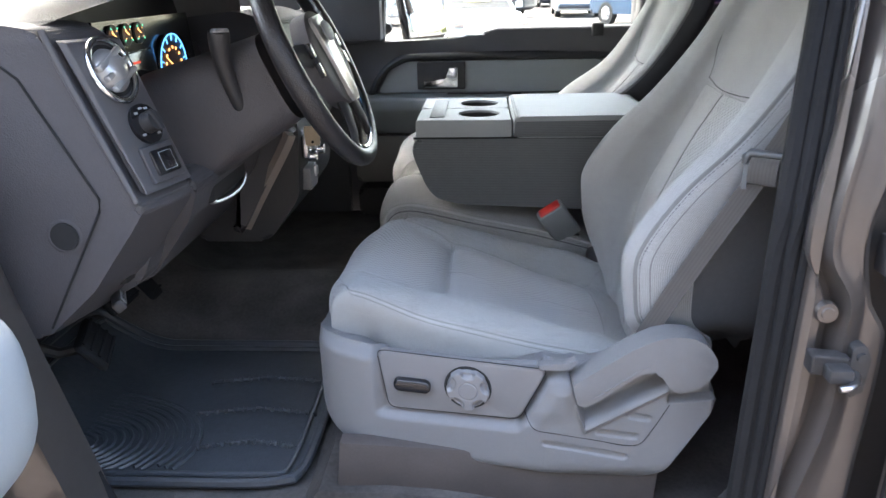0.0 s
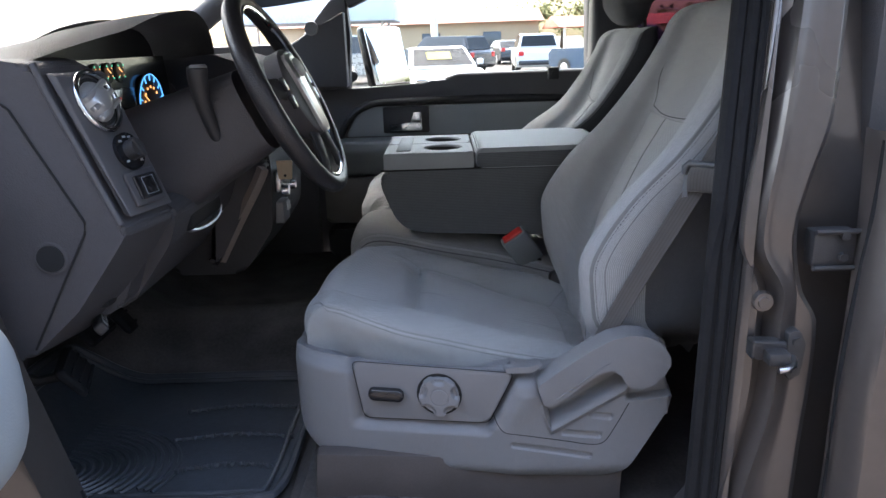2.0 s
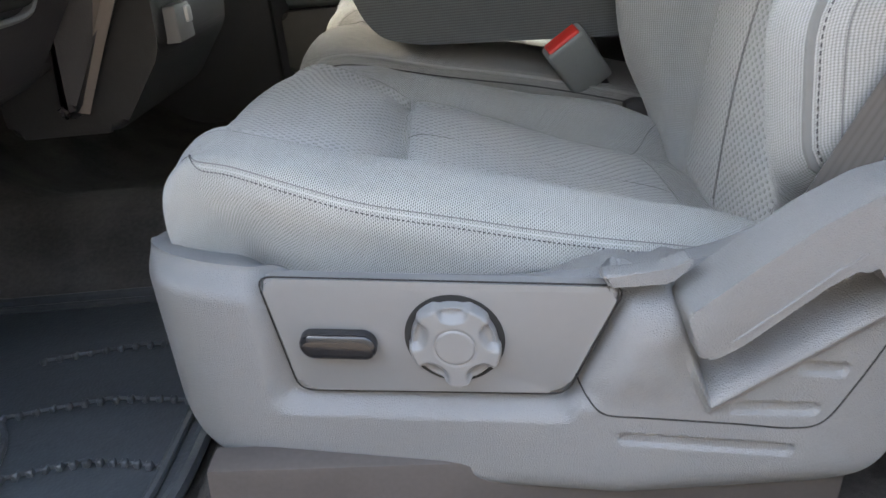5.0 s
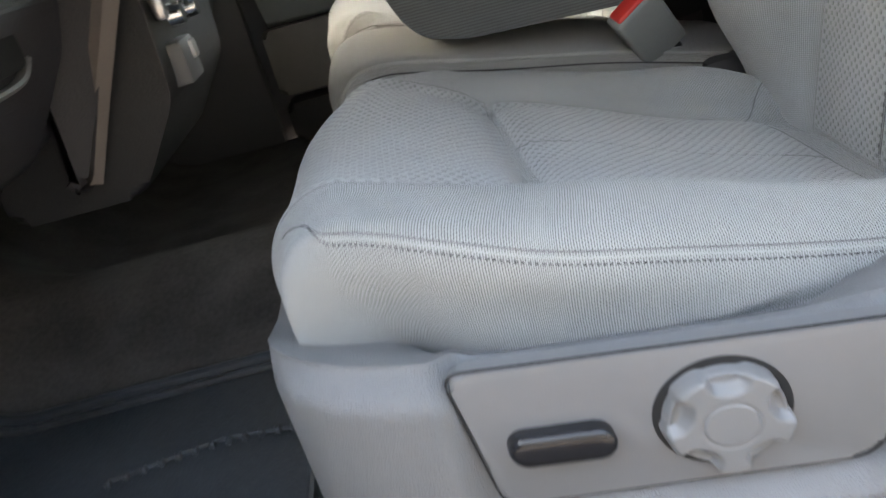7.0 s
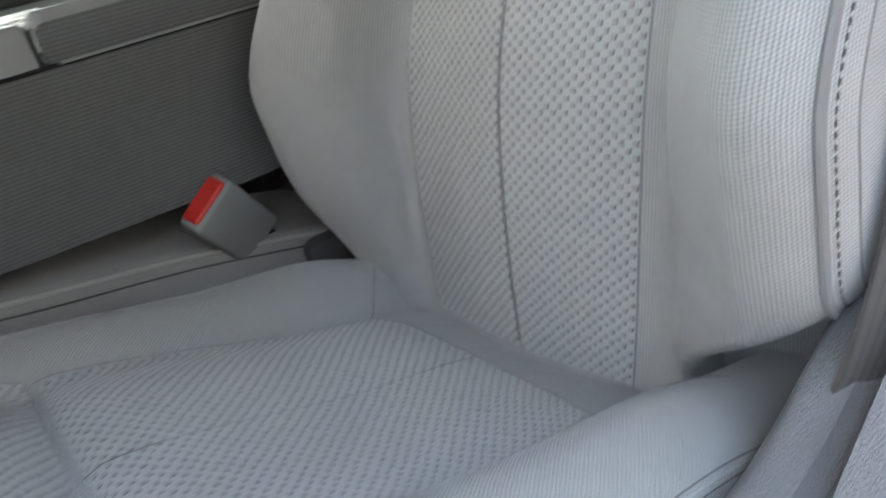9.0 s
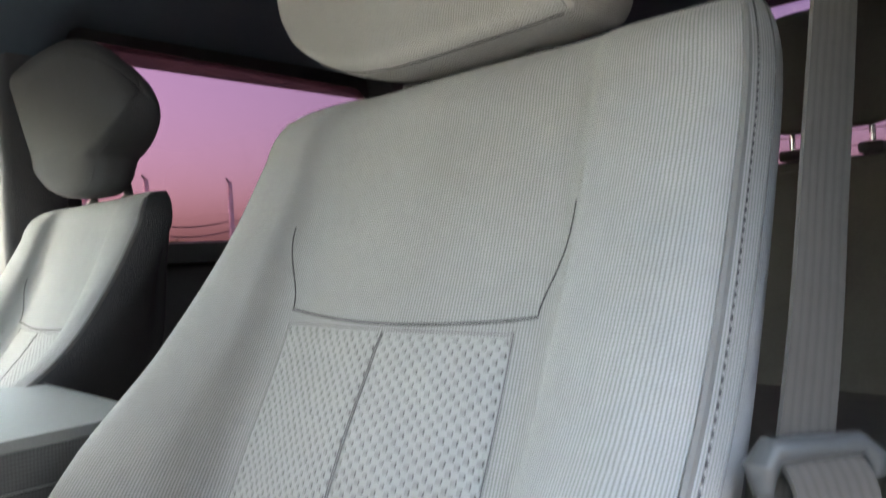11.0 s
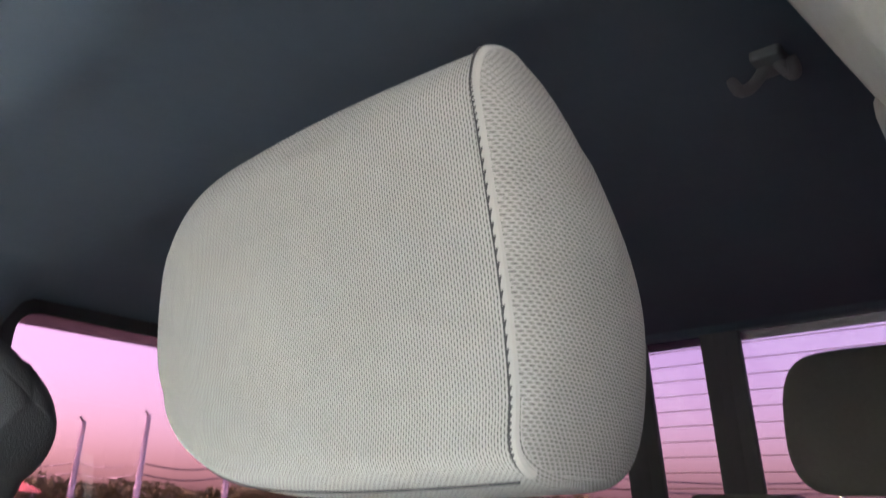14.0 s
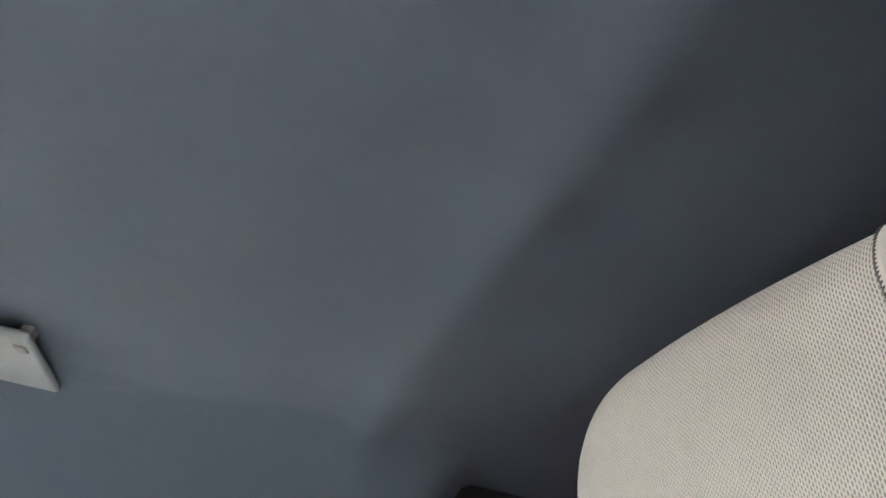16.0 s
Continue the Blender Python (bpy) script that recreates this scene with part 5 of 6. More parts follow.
disc(b, c + FN * .010, .0155, .018, "z", 28, .0135, m=FM)
box(b, (-.004, -.016, .010), (.004, .016, .022), .002, 2, Matrix.Translation(c) @ FM @ Matrix.Rotation(radians(20), 4, "Z"))
part("switch_knob", b, M_BLACK, knob)
for a in (1.2, 1.7, 2.3, -.9, -2.4):
    b = B()
    box(b, (-.003, -.0015, 0), (.003, .0015, .001), 0, 1, Matrix.Translation(c + FN * .0035 + FM @ Vector((.0215 * math.cos(a), .0215 * math.sin(a), 0))) @ FM)
    part("switch_mark", b, M_DOORGREY, knob)
dimmer = thing("dimmer_switch", "square black dimmer switch with a pale arrow", "switch", tuple(on_face(.945, 1.20)))
c = on_face(.948, 1.200, .001)
b = B()
box(b, (-.034, -.026, -.004), (.034, .026, .003), .003, 2, Matrix.Translation(c) @ FM)
part("bezel", b, M_DASHBD, dimmer)
b = B()
box(b, (-.024, -.018, .002), (.024, .018, .008), .003, 2, Matrix.Translation(c) @ FM)
part("key", b, M_GLOSS, dimmer)
b = B()
tube(b, [c + FN * .009 + FM @ Vector(p) for p in ((-.012, -.013, 0), (.014, -.013, 0), (.014, .013, 0), (-.012, .013, 0))], .0006, 4, closed=True)
part("key_mark", b, M_DOORGREY, dimmer)

# body of the dash over to the passenger's side
MAIN = [(-.42, 1.10), (-.46, 1.00), (-.56, .95), (-.98, .95), (-.98, 1.352), (-.60, 1.352), (-.53, 1.345), (-.50, 1.32), (-.50, 1.20), (-.43, 1.16)]
b = B()
prism(b, rounded(MAIN, .015, 4), "y", .990, 2.46, .008, 2)
part("dash_body", b, M_DASHBD, dash)
b = B()
surf(b, lambda u, v: (-.99 + .47 * v, .885 + 1.575 * u, 1.356 + .010 * math.sin(v * math.pi) - .012 * v ** 6 + .030 * (1 - smooth01((u - .10) / .08))), 40, 16)
part("dash_top", b, M_DASHTOP, dash, "dark grained dash top")
# hood over the gauges
b = B()
HOOD_Z = curve([0, .05, .18, .40, .70, .88, .95, .985, 1.0], [1.380, 1.390, 1.420, 1.452, 1.466, 1.448, 1.424, 1.395, 1.366])
def hood(u, v):
    s = u
    y = .895 + .635 * s
    lip = -.430 - .085 * (1 - smooth01(s / .25)) + .03 * math.sin(math.pi * s)
    x = lip - .34 * v
    z = HOOD_Z(s) - (HOOD_Z(s) - 1.372) * .75 * v ** 1.6
    return x, y, z
surf(b, hood, 44, 22)
bmesh.ops.solidify(b, geom=b.faces[:], thickness=-.012)
part("gauge_hood", b, M_DASHTOP, dash, "dark arched hood over the gauges")
b = B()
k_ = [.895 + .635 * i / 24 for i in range(25)]
prism(b, [(y, HOOD_Z((y - .895) / .635) - .012) for y in k_] + [(1.530, 1.330), (.895, 1.330)], "x", -.62, -.56)
part("hood_back", b, M_BLACK, dash, "dark wall behind the gauges")
cluster = thing("instrument_cluster", "dark gauge cluster with blue and orange lit dials", "instrument cluster", (-.49, 1.22, 1.2))
b = B()
prism(b, [(-.496, 1.20), (-.488, 1.20), (-.505, 1.385), (-.513, 1.385)], "y", 1.055, 1.42)
part("cluster_face", b, M_GLOSS, cluster)
M_REDGLOW = glow("dim_red_display_light", (1.0, .10, .06), .05)
M_BLUE, M_ORANGE, M_GREEN = glow("blue_gauge_light", (.10, .40, 1.0), .20), glow("orange_gauge_light", (1.0, .42, .15), .20), glow("green_gauge_light", (.15, .9, .6), .10)
def dial(cy, cz, r, big):
    d = part("dial_plate", disc(B(), (-.486 - (cz - 1.2) * .09, cy, cz), r, .004, "x", 36), M_BLACK, cluster)
    x = -.482 - (cz - 1.2) * .09
    b, o = B(), B()
    k = 11 if big else 4
    for i in range(k):
        a = radians(215 - 250 * i / (k - 1))
        y, z = cy + math.cos(a), cz + math.sin(a)
        p0, p1 = (x, cy + r * .80 * math.cos(a), cz + r * .80 * math.sin(a)), (x, cy + r * .97 * math.cos(a), cz + r * .97 * math.sin(a))
        tube(b, [p0, p1], .0013 if big else .001, 5)
        q = (x, cy + r * .60 * math.cos(a), cz + r * .60 * math.sin(a))
        w_ = .0024 if big else .0008
        box(o, (q[0] - .0005, q[1] - w_, q[2] - w_), (q[0] + .0006, q[1] + w_, q[2] + w_))
    if big:
        tube(b, [(x, cy + r * math.cos(radians(215 - 250 * i / 30)), cz + r * math.sin(radians(215 - 250 * i / 30))) for i in range(31)], .0012, 5)
    part("dial_marks", b, M_BLUE if big else M_GREEN, d, "lit dial marks")
    part("dial_marking", o, M_ORANGE, d, "lit orange figures")
    part("needle", tube(B(), [(x + .001, cy, cz), (x + .001, cy + r * .7 * math.cos(2.6), cz + r * .7 * math.sin(2.6))], .001, 5), M_ORANGE, d)
dial(1.300, 1.295, .058, True)
for yy in (1.105, 1.150, 1.195):
    dial(yy, 1.362, .017, False)
b = B()
prism(b, [(-.490, 1.245), (-.484, 1.245), (-.492, 1.335), (-.498, 1.335)], "y", 1.085, 1.225, .002)
screen = part("screen", b, M_GLOSS, cluster, "dark display with dim red bars")
for z_, y_ in ((1.318, 1.150), (1.285, 1.165), (1.262, 1.140)):
    part("screen_bar", box(B(), (-.4870 - (z_ - 1.245) * .09, y_ - .012, z_ - .0016), (-.4828 - (z_ - 1.245) * .09, y_ + .012, z_ + .0016)), M_REDGLOW, screen)
b = B()
tube(b, spline([(-.455, 1.13, 1.235), (-.440, 1.16, 1.247), (-.430, 1.22, 1.258), (-.425, 1.28, 1.262)], 12), .009, 8, flat=.5)
part("bezel_lip", b, M_SILVER, cluster, "pale bezel lip")

# steering column, stalk and wheel
column = thing("steering_column", "dark steering column shroud with a turn signal stalk", "steering column", (-.40, YD, 1.2))
AX = Vector((.906, 0, .423))       # from the dash to the driver, along the column
b = B()
def shroud(u, v):
    a = 2 * math.pi * u
    w, h = .085 + .010 * (1 - v), .075 + .030 * (1 - v)
    p = Vector((-.455, YD, 1.200)) + AX * (.215 * v)
    s = math.copysign(abs(math.cos(a)) ** .55, math.cos(a))
    t = math.copysign(abs(math.sin(a)) ** .55, math.sin(a))
    return p + Vector((0, w * s, 0)) + Vector((-.423, 0, .906)) * h * t
surf(b, shroud, 40, 10, closed_u=True)
part("column_shroud", b, M_DASHBD, column)
b = B()
tube(b, spline([(-.316, 1.130, 1.236), (-.320, 1.116, 1.258), (-.326, 1.100, 1.298), (-.329, 1.089, 1.338), (-.327, 1.084, 1.368)], 16), [.010, .010, .010, .0105, .011, .011, .012, .012, .013, .013, .014, .015, .016, .0165, .017, .016], 16)
part("signal_stalk", b, M_BLACK, column, "black turn signal stalk")
b = B()
disc(b, (-.325, 1.083, 1.370), .0145, .005, "z", 24, .012)
part("stalk_cap", b, M_DASHGREY, column, "grey stalk end cap")
b = B()
disc(b, (-.300, 1.142, 1.232), .017, .012, "y", 24, .0155)
btn = part("column_button", b, M_BLACK, column)
b = B()
tube(b, [(-.306, 1.135, 1.231), (-.298, 1.135, 1.235), (-.294, 1.135, 1.230)], .0008, 4)
part("button_mark", b, M_DOORGREY, btn)

wheel = thing("steering_wheel", "black leather steering wheel with silver spokes and a plain oval badge", "steering wheel", (-.21, YD, 1.31))
WC = Vector((-.208, YD + .012, 1.312))
WM = Matrix.Translation(WC) @ AX.to_track_quat("Z", "Y").to_matrix().to_4x4()
def wp(a, r, h=0.0):
    """A point of the wheel's plane: angle from the far side, radius, height towards the driver."""
    yy, up = Vector((0, 1, 0)), Vector((-.423, 0, .906))
    return WC + yy * r * math.cos(a) + up * r * math.sin(a) + AX * h
b = B()
tube(b, [wp(2 * math.pi * i / 72, .178) for i in range(72)], [.0165 + .0015 * math.cos(4 * math.pi * i / 72) for i in range(72)], 14, closed=True, up=tuple(AX))
rim = part("rim", b, M_LEATHER, wheel)
b = B()
tube(b, [wp(2 * math.pi * i / 72, .1640, .008) for i in range(72)], .0045, 8, closed=True, up=tuple(AX))
part("rim_trim", b, M_CHROME, rim, "silver inner rim trim")
b = B()
for i in range(40):
    a = radians(-50 + 75 * i / 40)
    tube(b, [wp(a, .162, .002), wp(a + .02, .162, .010)], .0012, 4)
part("rim_lacing", b, M_GAP, rim, "row of rim stitches")
b = B()
def hub(u, v):
    a = 2 * math.pi * u
    r = .090 * (1 + .10 * math.cos(2 * a) - .06 * math.sin(a)) * min(1, 1.02 * math.sin(min(v * 1.9, 1) * math.pi / 2))
    return wp(a, r, .028 - .030 * v ** 3)
surf(b, hub, 40, 14, closed_u=True)
part("hub", b, M_DASHBD, wheel, "charcoal airbag cover")
for a0, name in ((0.12, "spoke"), (math.pi - .12, "spoke"), (-math.pi / 2 - .42, "spoke"), (-math.pi / 2 + .42, "spoke")):
    b = B()
    tube(b, [wp(a0, .055, .010), wp(a0, .10, .012), wp(a0, .14, .010), wp(a0, .170, .003)], [.022, .020, .017, .012], 10, flat=.4, up=tuple(AX))
    part(name, b, M_BLACK, wheel)
b = B()
prism(b, rounded([(-.052, .062), (.034, .066), (.020, -.085), (-.032, -.085)], .014, 4), "z", .026, .034, .004)
bmesh.ops.transform(b, matrix=Matrix.Translation(WC) @ Matrix((( 0, -.423, .906, 0), (1, 0, 0, 0), (0, .906, .423, 0), (0, 0, 0, 1))), verts=b.verts)
part("hub_trim", b, M_SILVER, wheel, "silver hub trim plate")
b = B()
bmesh.ops.create_uvsphere(b, u_segments=24, v_segments=10, radius=1, matrix=Matrix.Translation(WC + AX * .0385 + Vector((-.423, 0, .906)) * .035) @ Matrix(((0, -.423, .906, 0), (1, 0, 0, 0), (0, .906, .423, 0), (0, 0, 0, 1))) @ Matrix.Diagonal((.032, .018, .005, 1)))
part("badge", b, M_DOORGREY, wheel, "plain oval badge")
for s in (1, -1):
    b = B()
    for k in (0, 1):
        box(b, (-.010, -.012, -.003), (.010, .012, .004), .002, 2, Matrix.Translation(wp(0 if s > 0 else math.pi, .105, .022) + Vector((-.423, 0, .906)) * (.016 - .032 * k)) @ AX.to_track_quat("Z", "Y").to_matrix().to_4x4())
    part("spoke_buttons", b, M_GLOSS, wheel, "dark spoke buttons")

# knee panel, lower trim leg, small controls under the dash
knee = thing("knee_panel", "dark knee panel with a shallow pocket under the column", "dash panel", (-.42, 1.2, 1.0))
b = B()
prism(b, rounded([(-.395, 1.16), (-.375, 1.14), (-.395, 1.085), (-.470, .985), (-.530, .96), (-.52, 1.16)], .012, 3), "y", 1.045, 1.41, .010, 3)
part("knee_board", b, M_DASHBD, knee)
# solid dark block in place of the pocket's shaded hollow
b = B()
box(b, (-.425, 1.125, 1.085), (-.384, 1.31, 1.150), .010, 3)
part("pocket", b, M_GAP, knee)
b = B()
tube(b, spline([(-.398, 1.125, 1.100), (-.394, 1.145, 1.084), (-.388, 1.21, 1.076), (-.388, 1.28, 1.078), (-.392, 1.315, 1.092)], 18), .0065, 8, flat=.6)
part("pocket_lip", b, M_SILVER, knee, "pale pocket lip")
leg = thing("dash_leg", "brown-grey trim leg running down below the dash", "dash trim", (-.36, 1.38, .95))
b = B()
tube(b, spline([(-.318, 1.403, 1.150), (-.327, 1.407, 1.132), (-.347, 1.414, 1.098), (-.395, 1.432, 1.022), (-.446, 1.449, .937)], 20), .0130, 4, flat=.7, up=(0, 1, 0))
part("leg_trim", b, M_LEGSTRIP, leg, "brown-grey trim strip")
b = B()
prism(b, rounded([(-.320, 1.16), (-.330, 1.125), (-.440, .940), (-.462, .932), (-.44, 1.16)], .012, 3), "y", 1.420, 1.475, .014, 4)
part("leg_panel", b, M_DASHBD, leg)
stack = thing("centre_stack", "dark centre stack with small bright controls", "dash panel", (-.4, 1.6, .9))
b = B()
prism(b, rounded([(-.345, 1.36), (-.315, 1.15), (-.325, 1.00), (-.40, .90), (-.56, .90), (-.56, 1.37), (-.42, 1.385)], .02, 4), "y", 1.46, 1.80, .012, 3)
part("stack_body", b, M_BLACK, stack)
b = B()
box(b, (-.316, 1.475, 1.082), (-.300, 1.60, 1.130), .004)
part("control_plate", b, M_STEEL, stack, "bright control plate")
for yy in (1.50, 1.575):
    b = B()
    disc(b, (-.296, yy, 1.083), .013, .016, "x", 20, .011)
    part("control_knob", b, M_CHROME, stack, "small chrome knob")
b = B()
for i in range(4):
    box(b, (-.300, 1.515 + .013 * i, 1.095), (-.294, 1.524 + .013 * i, 1.120), .002)
part("control_key", b, M_VINYL, stack)
b = B()
box(b, (-.335, 1.50, 1.005), (-.305, 1.565, 1.055), .004)
part("socket_cover", b, M_DASHGREY, stack)
b = B()
box(b, (-.322, 1.535, 1.028), (-.300, 1.555, 1.050), .003)
part("socket_tab", b, M_SILVER, stack, "pale socket tab")
card = thing("key_tag", "tan card tag hanging below the steering column", "tag", (-.28, 1.40, 1.13))
b = B()
prism(b, rounded([(-.293, 1.162), (-.258, 1.162), (-.262, 1.122), (-.291, 1.122)], .003, 2), "y", 1.418, 1.4205, .0005)
part("tag_card", b, M_TAN, card)
b = B()
disc(b, (-.276, 1.4168, 1.130), .003, .002, "y", 12)
part("tag_hole", b, M_GAP, card)

# park brake release and pedals
rel = thing("brake_release", "black park brake release handle with pale lettering", "handle", (-.50, 1.0, .98))
b = B()
RM = Matrix.Translation((-.500, .975, .975)) @ Matrix.Rotation(radians(28), 4, "Z") @ Matrix.Rotation(radians(-35), 4, "Y")
box(b, (-.006, -.034, -.009), (.012, .034, .009), .004, 3, RM)
part("release_handle", b, M_BLACK, rel)
b = B()
box(b, (.0115, -.026, -.0060), (.0128, .026, .0060), .0004, 1, RM)
plate = part("release_plate", b, M_SILVER, rel, "pale lettered plate")
txt = bpy.data.curves.new("lettering", "FONT")
txt.body, txt.size, txt.align_x, txt.align_y, txt.extrude = "BRAKE", .012, "CENTER", "CENTER", .0002
txt.materials.append(M_BLACK)
to = new("lettering", txt)
to.parent = plate
to.matrix_parent_inverse = plate.matrix_basis.inverted()
to.matrix_basis = RM @ Matrix.Translation((.0131, 0, 0)) @ Matrix(((0, 0, 1, 0), (1, 0, 0, 0), (0, 1, 0, 0), (0, 0, 0, 1)))
b = B()
box(b, (-.55, .96, 1.005), (-.47, 1.06, 1.035), .010, 2)
part("release_well", b, M_GAP, rel)
def pedal(name, label, c, w, h, rz):
    t = thing(name, label, "pedal", c)
    m = Matrix.Translation(c) @ Matrix.Rotation(radians(rz), 4, "Z") @ Matrix.Rotation(radians(-38), 4, "Y")
    part("pad", box(B(), (-.008, -w, -h), (.010, w, h), .012, 3, m), M_RUBBER, t, "worn black rubber pad")
    for i in range(4):
        part("tread", box(B(), (.0095, -w * .85, -h * .75 + i * h * .5 - .003), (.0125, w * .85, -h * .75 + i * h * .5 + .003), .001, 1, m), M_RUBBER, t)
    arm = [m @ Vector((-.004, 0, 0)), m @ Vector((-.05, 0, .03)), m @ Vector((-.10, 0, .14))]
    part("arm", tube(B(), arm, .010, 8), M_BLACK, t)
pedal("park_brake_pedal", "dusty black park brake pedal under the dash", (-.600, 1.057, .855), .060, .034, 20)
pedal("brake_pedal", "wide black brake pedal in the dark footwell", (-.66, 1.26, .86), .055, .032, 0)
pedal("accelerator_pedal", "narrow black accelerator pedal in the footwell", (-.68, 1.40, .84), .025, .060, 0)

# rubber floor mat with raised rim, ribs and treads
fmat = thing("floor_mat", "black ribbed rubber floor mat in the driver's footwell", "floor mat", (-.5, 1.15, FZ))
MZ = .664
def mat_z(x):
    return MZ + .24 * smooth01((-.62 - x) / .40)
def mat_xy(u, v):
    a, c = 2 * u - 1, 2 * v - 1
    return -.512 + .285 * a * math.sqrt(1 - .10 * c ** 8), 1.170 + .242 * c * math.sqrt(1 - .12 * a ** 8)
b = B()
surf(b, lambda u, v: (*mat_xy(u, v), mat_z(mat_xy(u, v)[0]) + .003), 50, 40)
part("mat_sheet", b, M_MAT, fmat)
border = [(k / 30, 0) for k in range(30)] + [(1, k / 30) for k in range(30)] + [(1 - k / 30, 1) for k in range(30)] + [(0, 1 - k / 30) for k in range(30)]
for inset, r in ((.0, .0090), (.045, .0055)):
    b = B()
    tube(b, [(x, y, mat_z(x) + .007) for x, y in (mat_xy(inset + (1 - 2 * inset) * u, inset + (1 - 2 * inset) * v) for u, v in border)], r, 8, closed=True)
    part("mat_rim", b, M_MAT, fmat)
for i in range(13):
    b = B()
    r = .035 + .0155 * i
    pts = [(-.655 + r * math.cos(a), 1.03 + r * .75 * math.sin(a)) for a in (radians(-88 + 176 * k / 22) for k in range(23))]
    pts = [(x, y, mat_z(x) + .006) for x, y in pts if .955 < y < 1.38]
    if len(pts) > 2:
        tube(b, pts, .0042, 6)
        part("mat_rib", b, M_MAT, fmat)
for row, (y0, x0, x1) in enumerate(((1.02, -.43, -.255), (1.125, -.47, -.245), (1.24, -.48, -.24))):
    for i in range(14):
        b = B()
        x = x0 + (x1 - x0) * i / 13
        box(b, (x - .0035, y0 - .004 + .02 * math.sin(i * .22), mat_z(x) + .004), (x + .0035, y0 + .004 + .02 * math.sin(i * .22), mat_z(x) + .013), .0015, 1)
        part("mat_stud", b, M_MAT, fmat)
    b = B()
    tube(b, [(x0, y0 + .008, mat_z(x0) + .006), ((x0 + x1) / 2, y0 + .030, MZ + .006), (x1, y0 + .012, MZ + .006)], .003, 6)
    part("mat_line", b, M_MAT, fmat)

# ---------- windscreen, front pillars, open driver's door ----------
b = B()
surf(b, lambda u, v: (-.98 + .56 * v - .06 * (1 - (2 * u - 1) ** 2), .90 + 1.46 * u, 1.345 + .405 * v), 12, 6)
ws = part("windscreen", b, M_CLEAR)
ws.visible_shadow = False
tagged(ws, "clear sloping windscreen above the dashboard", "car window", kind="structure")
for s, nm in ((1, "front_pillar"), (-1, "front_pillar_far")):
    b = B()
    m = (lambda y: y) if s > 0 else (lambda y: 2 * YC - y)
    tube(b, [(-1.02, m(.855), 1.30), (-.78, m(.865), 1.45), (-.52, m(.875), 1.63), (-.38, m(.885), 1.72)], [.055, .05, .045, .045], 12, flat=.9)
    part(nm, b, M_DARKTRIM)
    tagged(bpy.data.objects[nm], "dark trimmed front roof pillar", "pillar", kind="structure")
b = B()
prism(b, [(-.55, 1.25), (-.262, 1.25), (-.262, 1.50), (-.34, 1.46), (-.55, 1.34)], "y", 2.44, 2.50, .008)
part("corner_panel", b, M_DARKTRIM)
tagged(bpy.data.objects["corner_panel"], "dark corner panel with a round tweeter cover", "trim", kind="structure")
tw = part("tweeter_cover", disc(B(), (-.372, 2.437, 1.448), .024, .010, "y", 28, .022), M_DASHGREY, bpy.data.objects["corner_panel"], "grey round tweeter cover")
b = B()
prism(b, [(-.70, 1.742), (-.36, 1.742), (-.36, 1.80), (-.55, 1.80)], "y", .88, 2.38, .01)
part("roof_header", b, M_HEADLINER)
tagged(bpy.data.objects["roof_header"], "grey headliner edge over the windscreen", "ceiling edge", kind="structure")
b = B()
tube(b, spline([(-.64, .83, 1.35), (-.612, .832, 1.20), (-.578, .835, 1.02), (-.535, .838, .85), (-.49, .838, .70), (-.44, .83, .66)], 24), .011, 10)
part("hinge_post_seal", b, M_RUBBER)
tagged(bpy.data.objects["hinge_post_seal"], "black rubber seal along the hinge post", "door seal", kind="structure")
b = B()
prism(b, [(-1.0, .50), (-.44, .50), (-.49, .72), (-.565, 1.02), (-.605, 1.30), (-.70, 1.40), (-1.0, 1.36)], "y", .76, .845, .02, 3)
part("hinge_post", b, M_PAINT)
tagged(bpy.data.objects["hinge_post"], "bronze-grey painted hinge post", "body panel", kind="structure")
b = B()
prism(b, [(-1.0, .60), (-.53, .60), (-.60, 1.00), (-1.0, 1.05)], "y", .846, .875, .006)
part("kick_panel", b, M_DARKTRIM)
tagged(bpy.data.objects["kick_panel"], "dark plastic kick panel in the footwell", "trim", kind="structure")

fdoor = thing("driver_door", "open driver's door with a light grey armrest", "car door", (-.75, .35, .66))
DM = Matrix.Translation((-.66, .72, 0)) @ Matrix.Rotation(radians(-103), 4, "Z")
part("door_shell", box(B(), (.0, -.10, .62), (1.05, .02, 1.27), .03, 3, DM), M_PAINT, fdoor)
part("door_lining", box(B(), (.03, .015, .66), (1.02, .055, 1.26), .02, 3, DM), M_DARKTRIM, fdoor, "dark inner door lining")
b = B()
def arm(u, v):
    a = 2 * math.pi * u
    s = math.copysign(abs(math.cos(a)) ** .6, math.cos(a))
    t = math.copysign(abs(math.sin(a)) ** .6, math.sin(a))
    e = max(1 - abs(2 * v - 1) ** 5, 0) ** .4
    return Vector((-.538 + .142 * s * e - .03 * (t < 0) * t * t, .50 + .16 * (2 * v - 1), 1.03 + .125 * t * e))
surf(b, arm, 40, 30, closed_u=True)
part("door_armrest", b, M_DOORGREY, fdoor, "light grey moulded armrest")


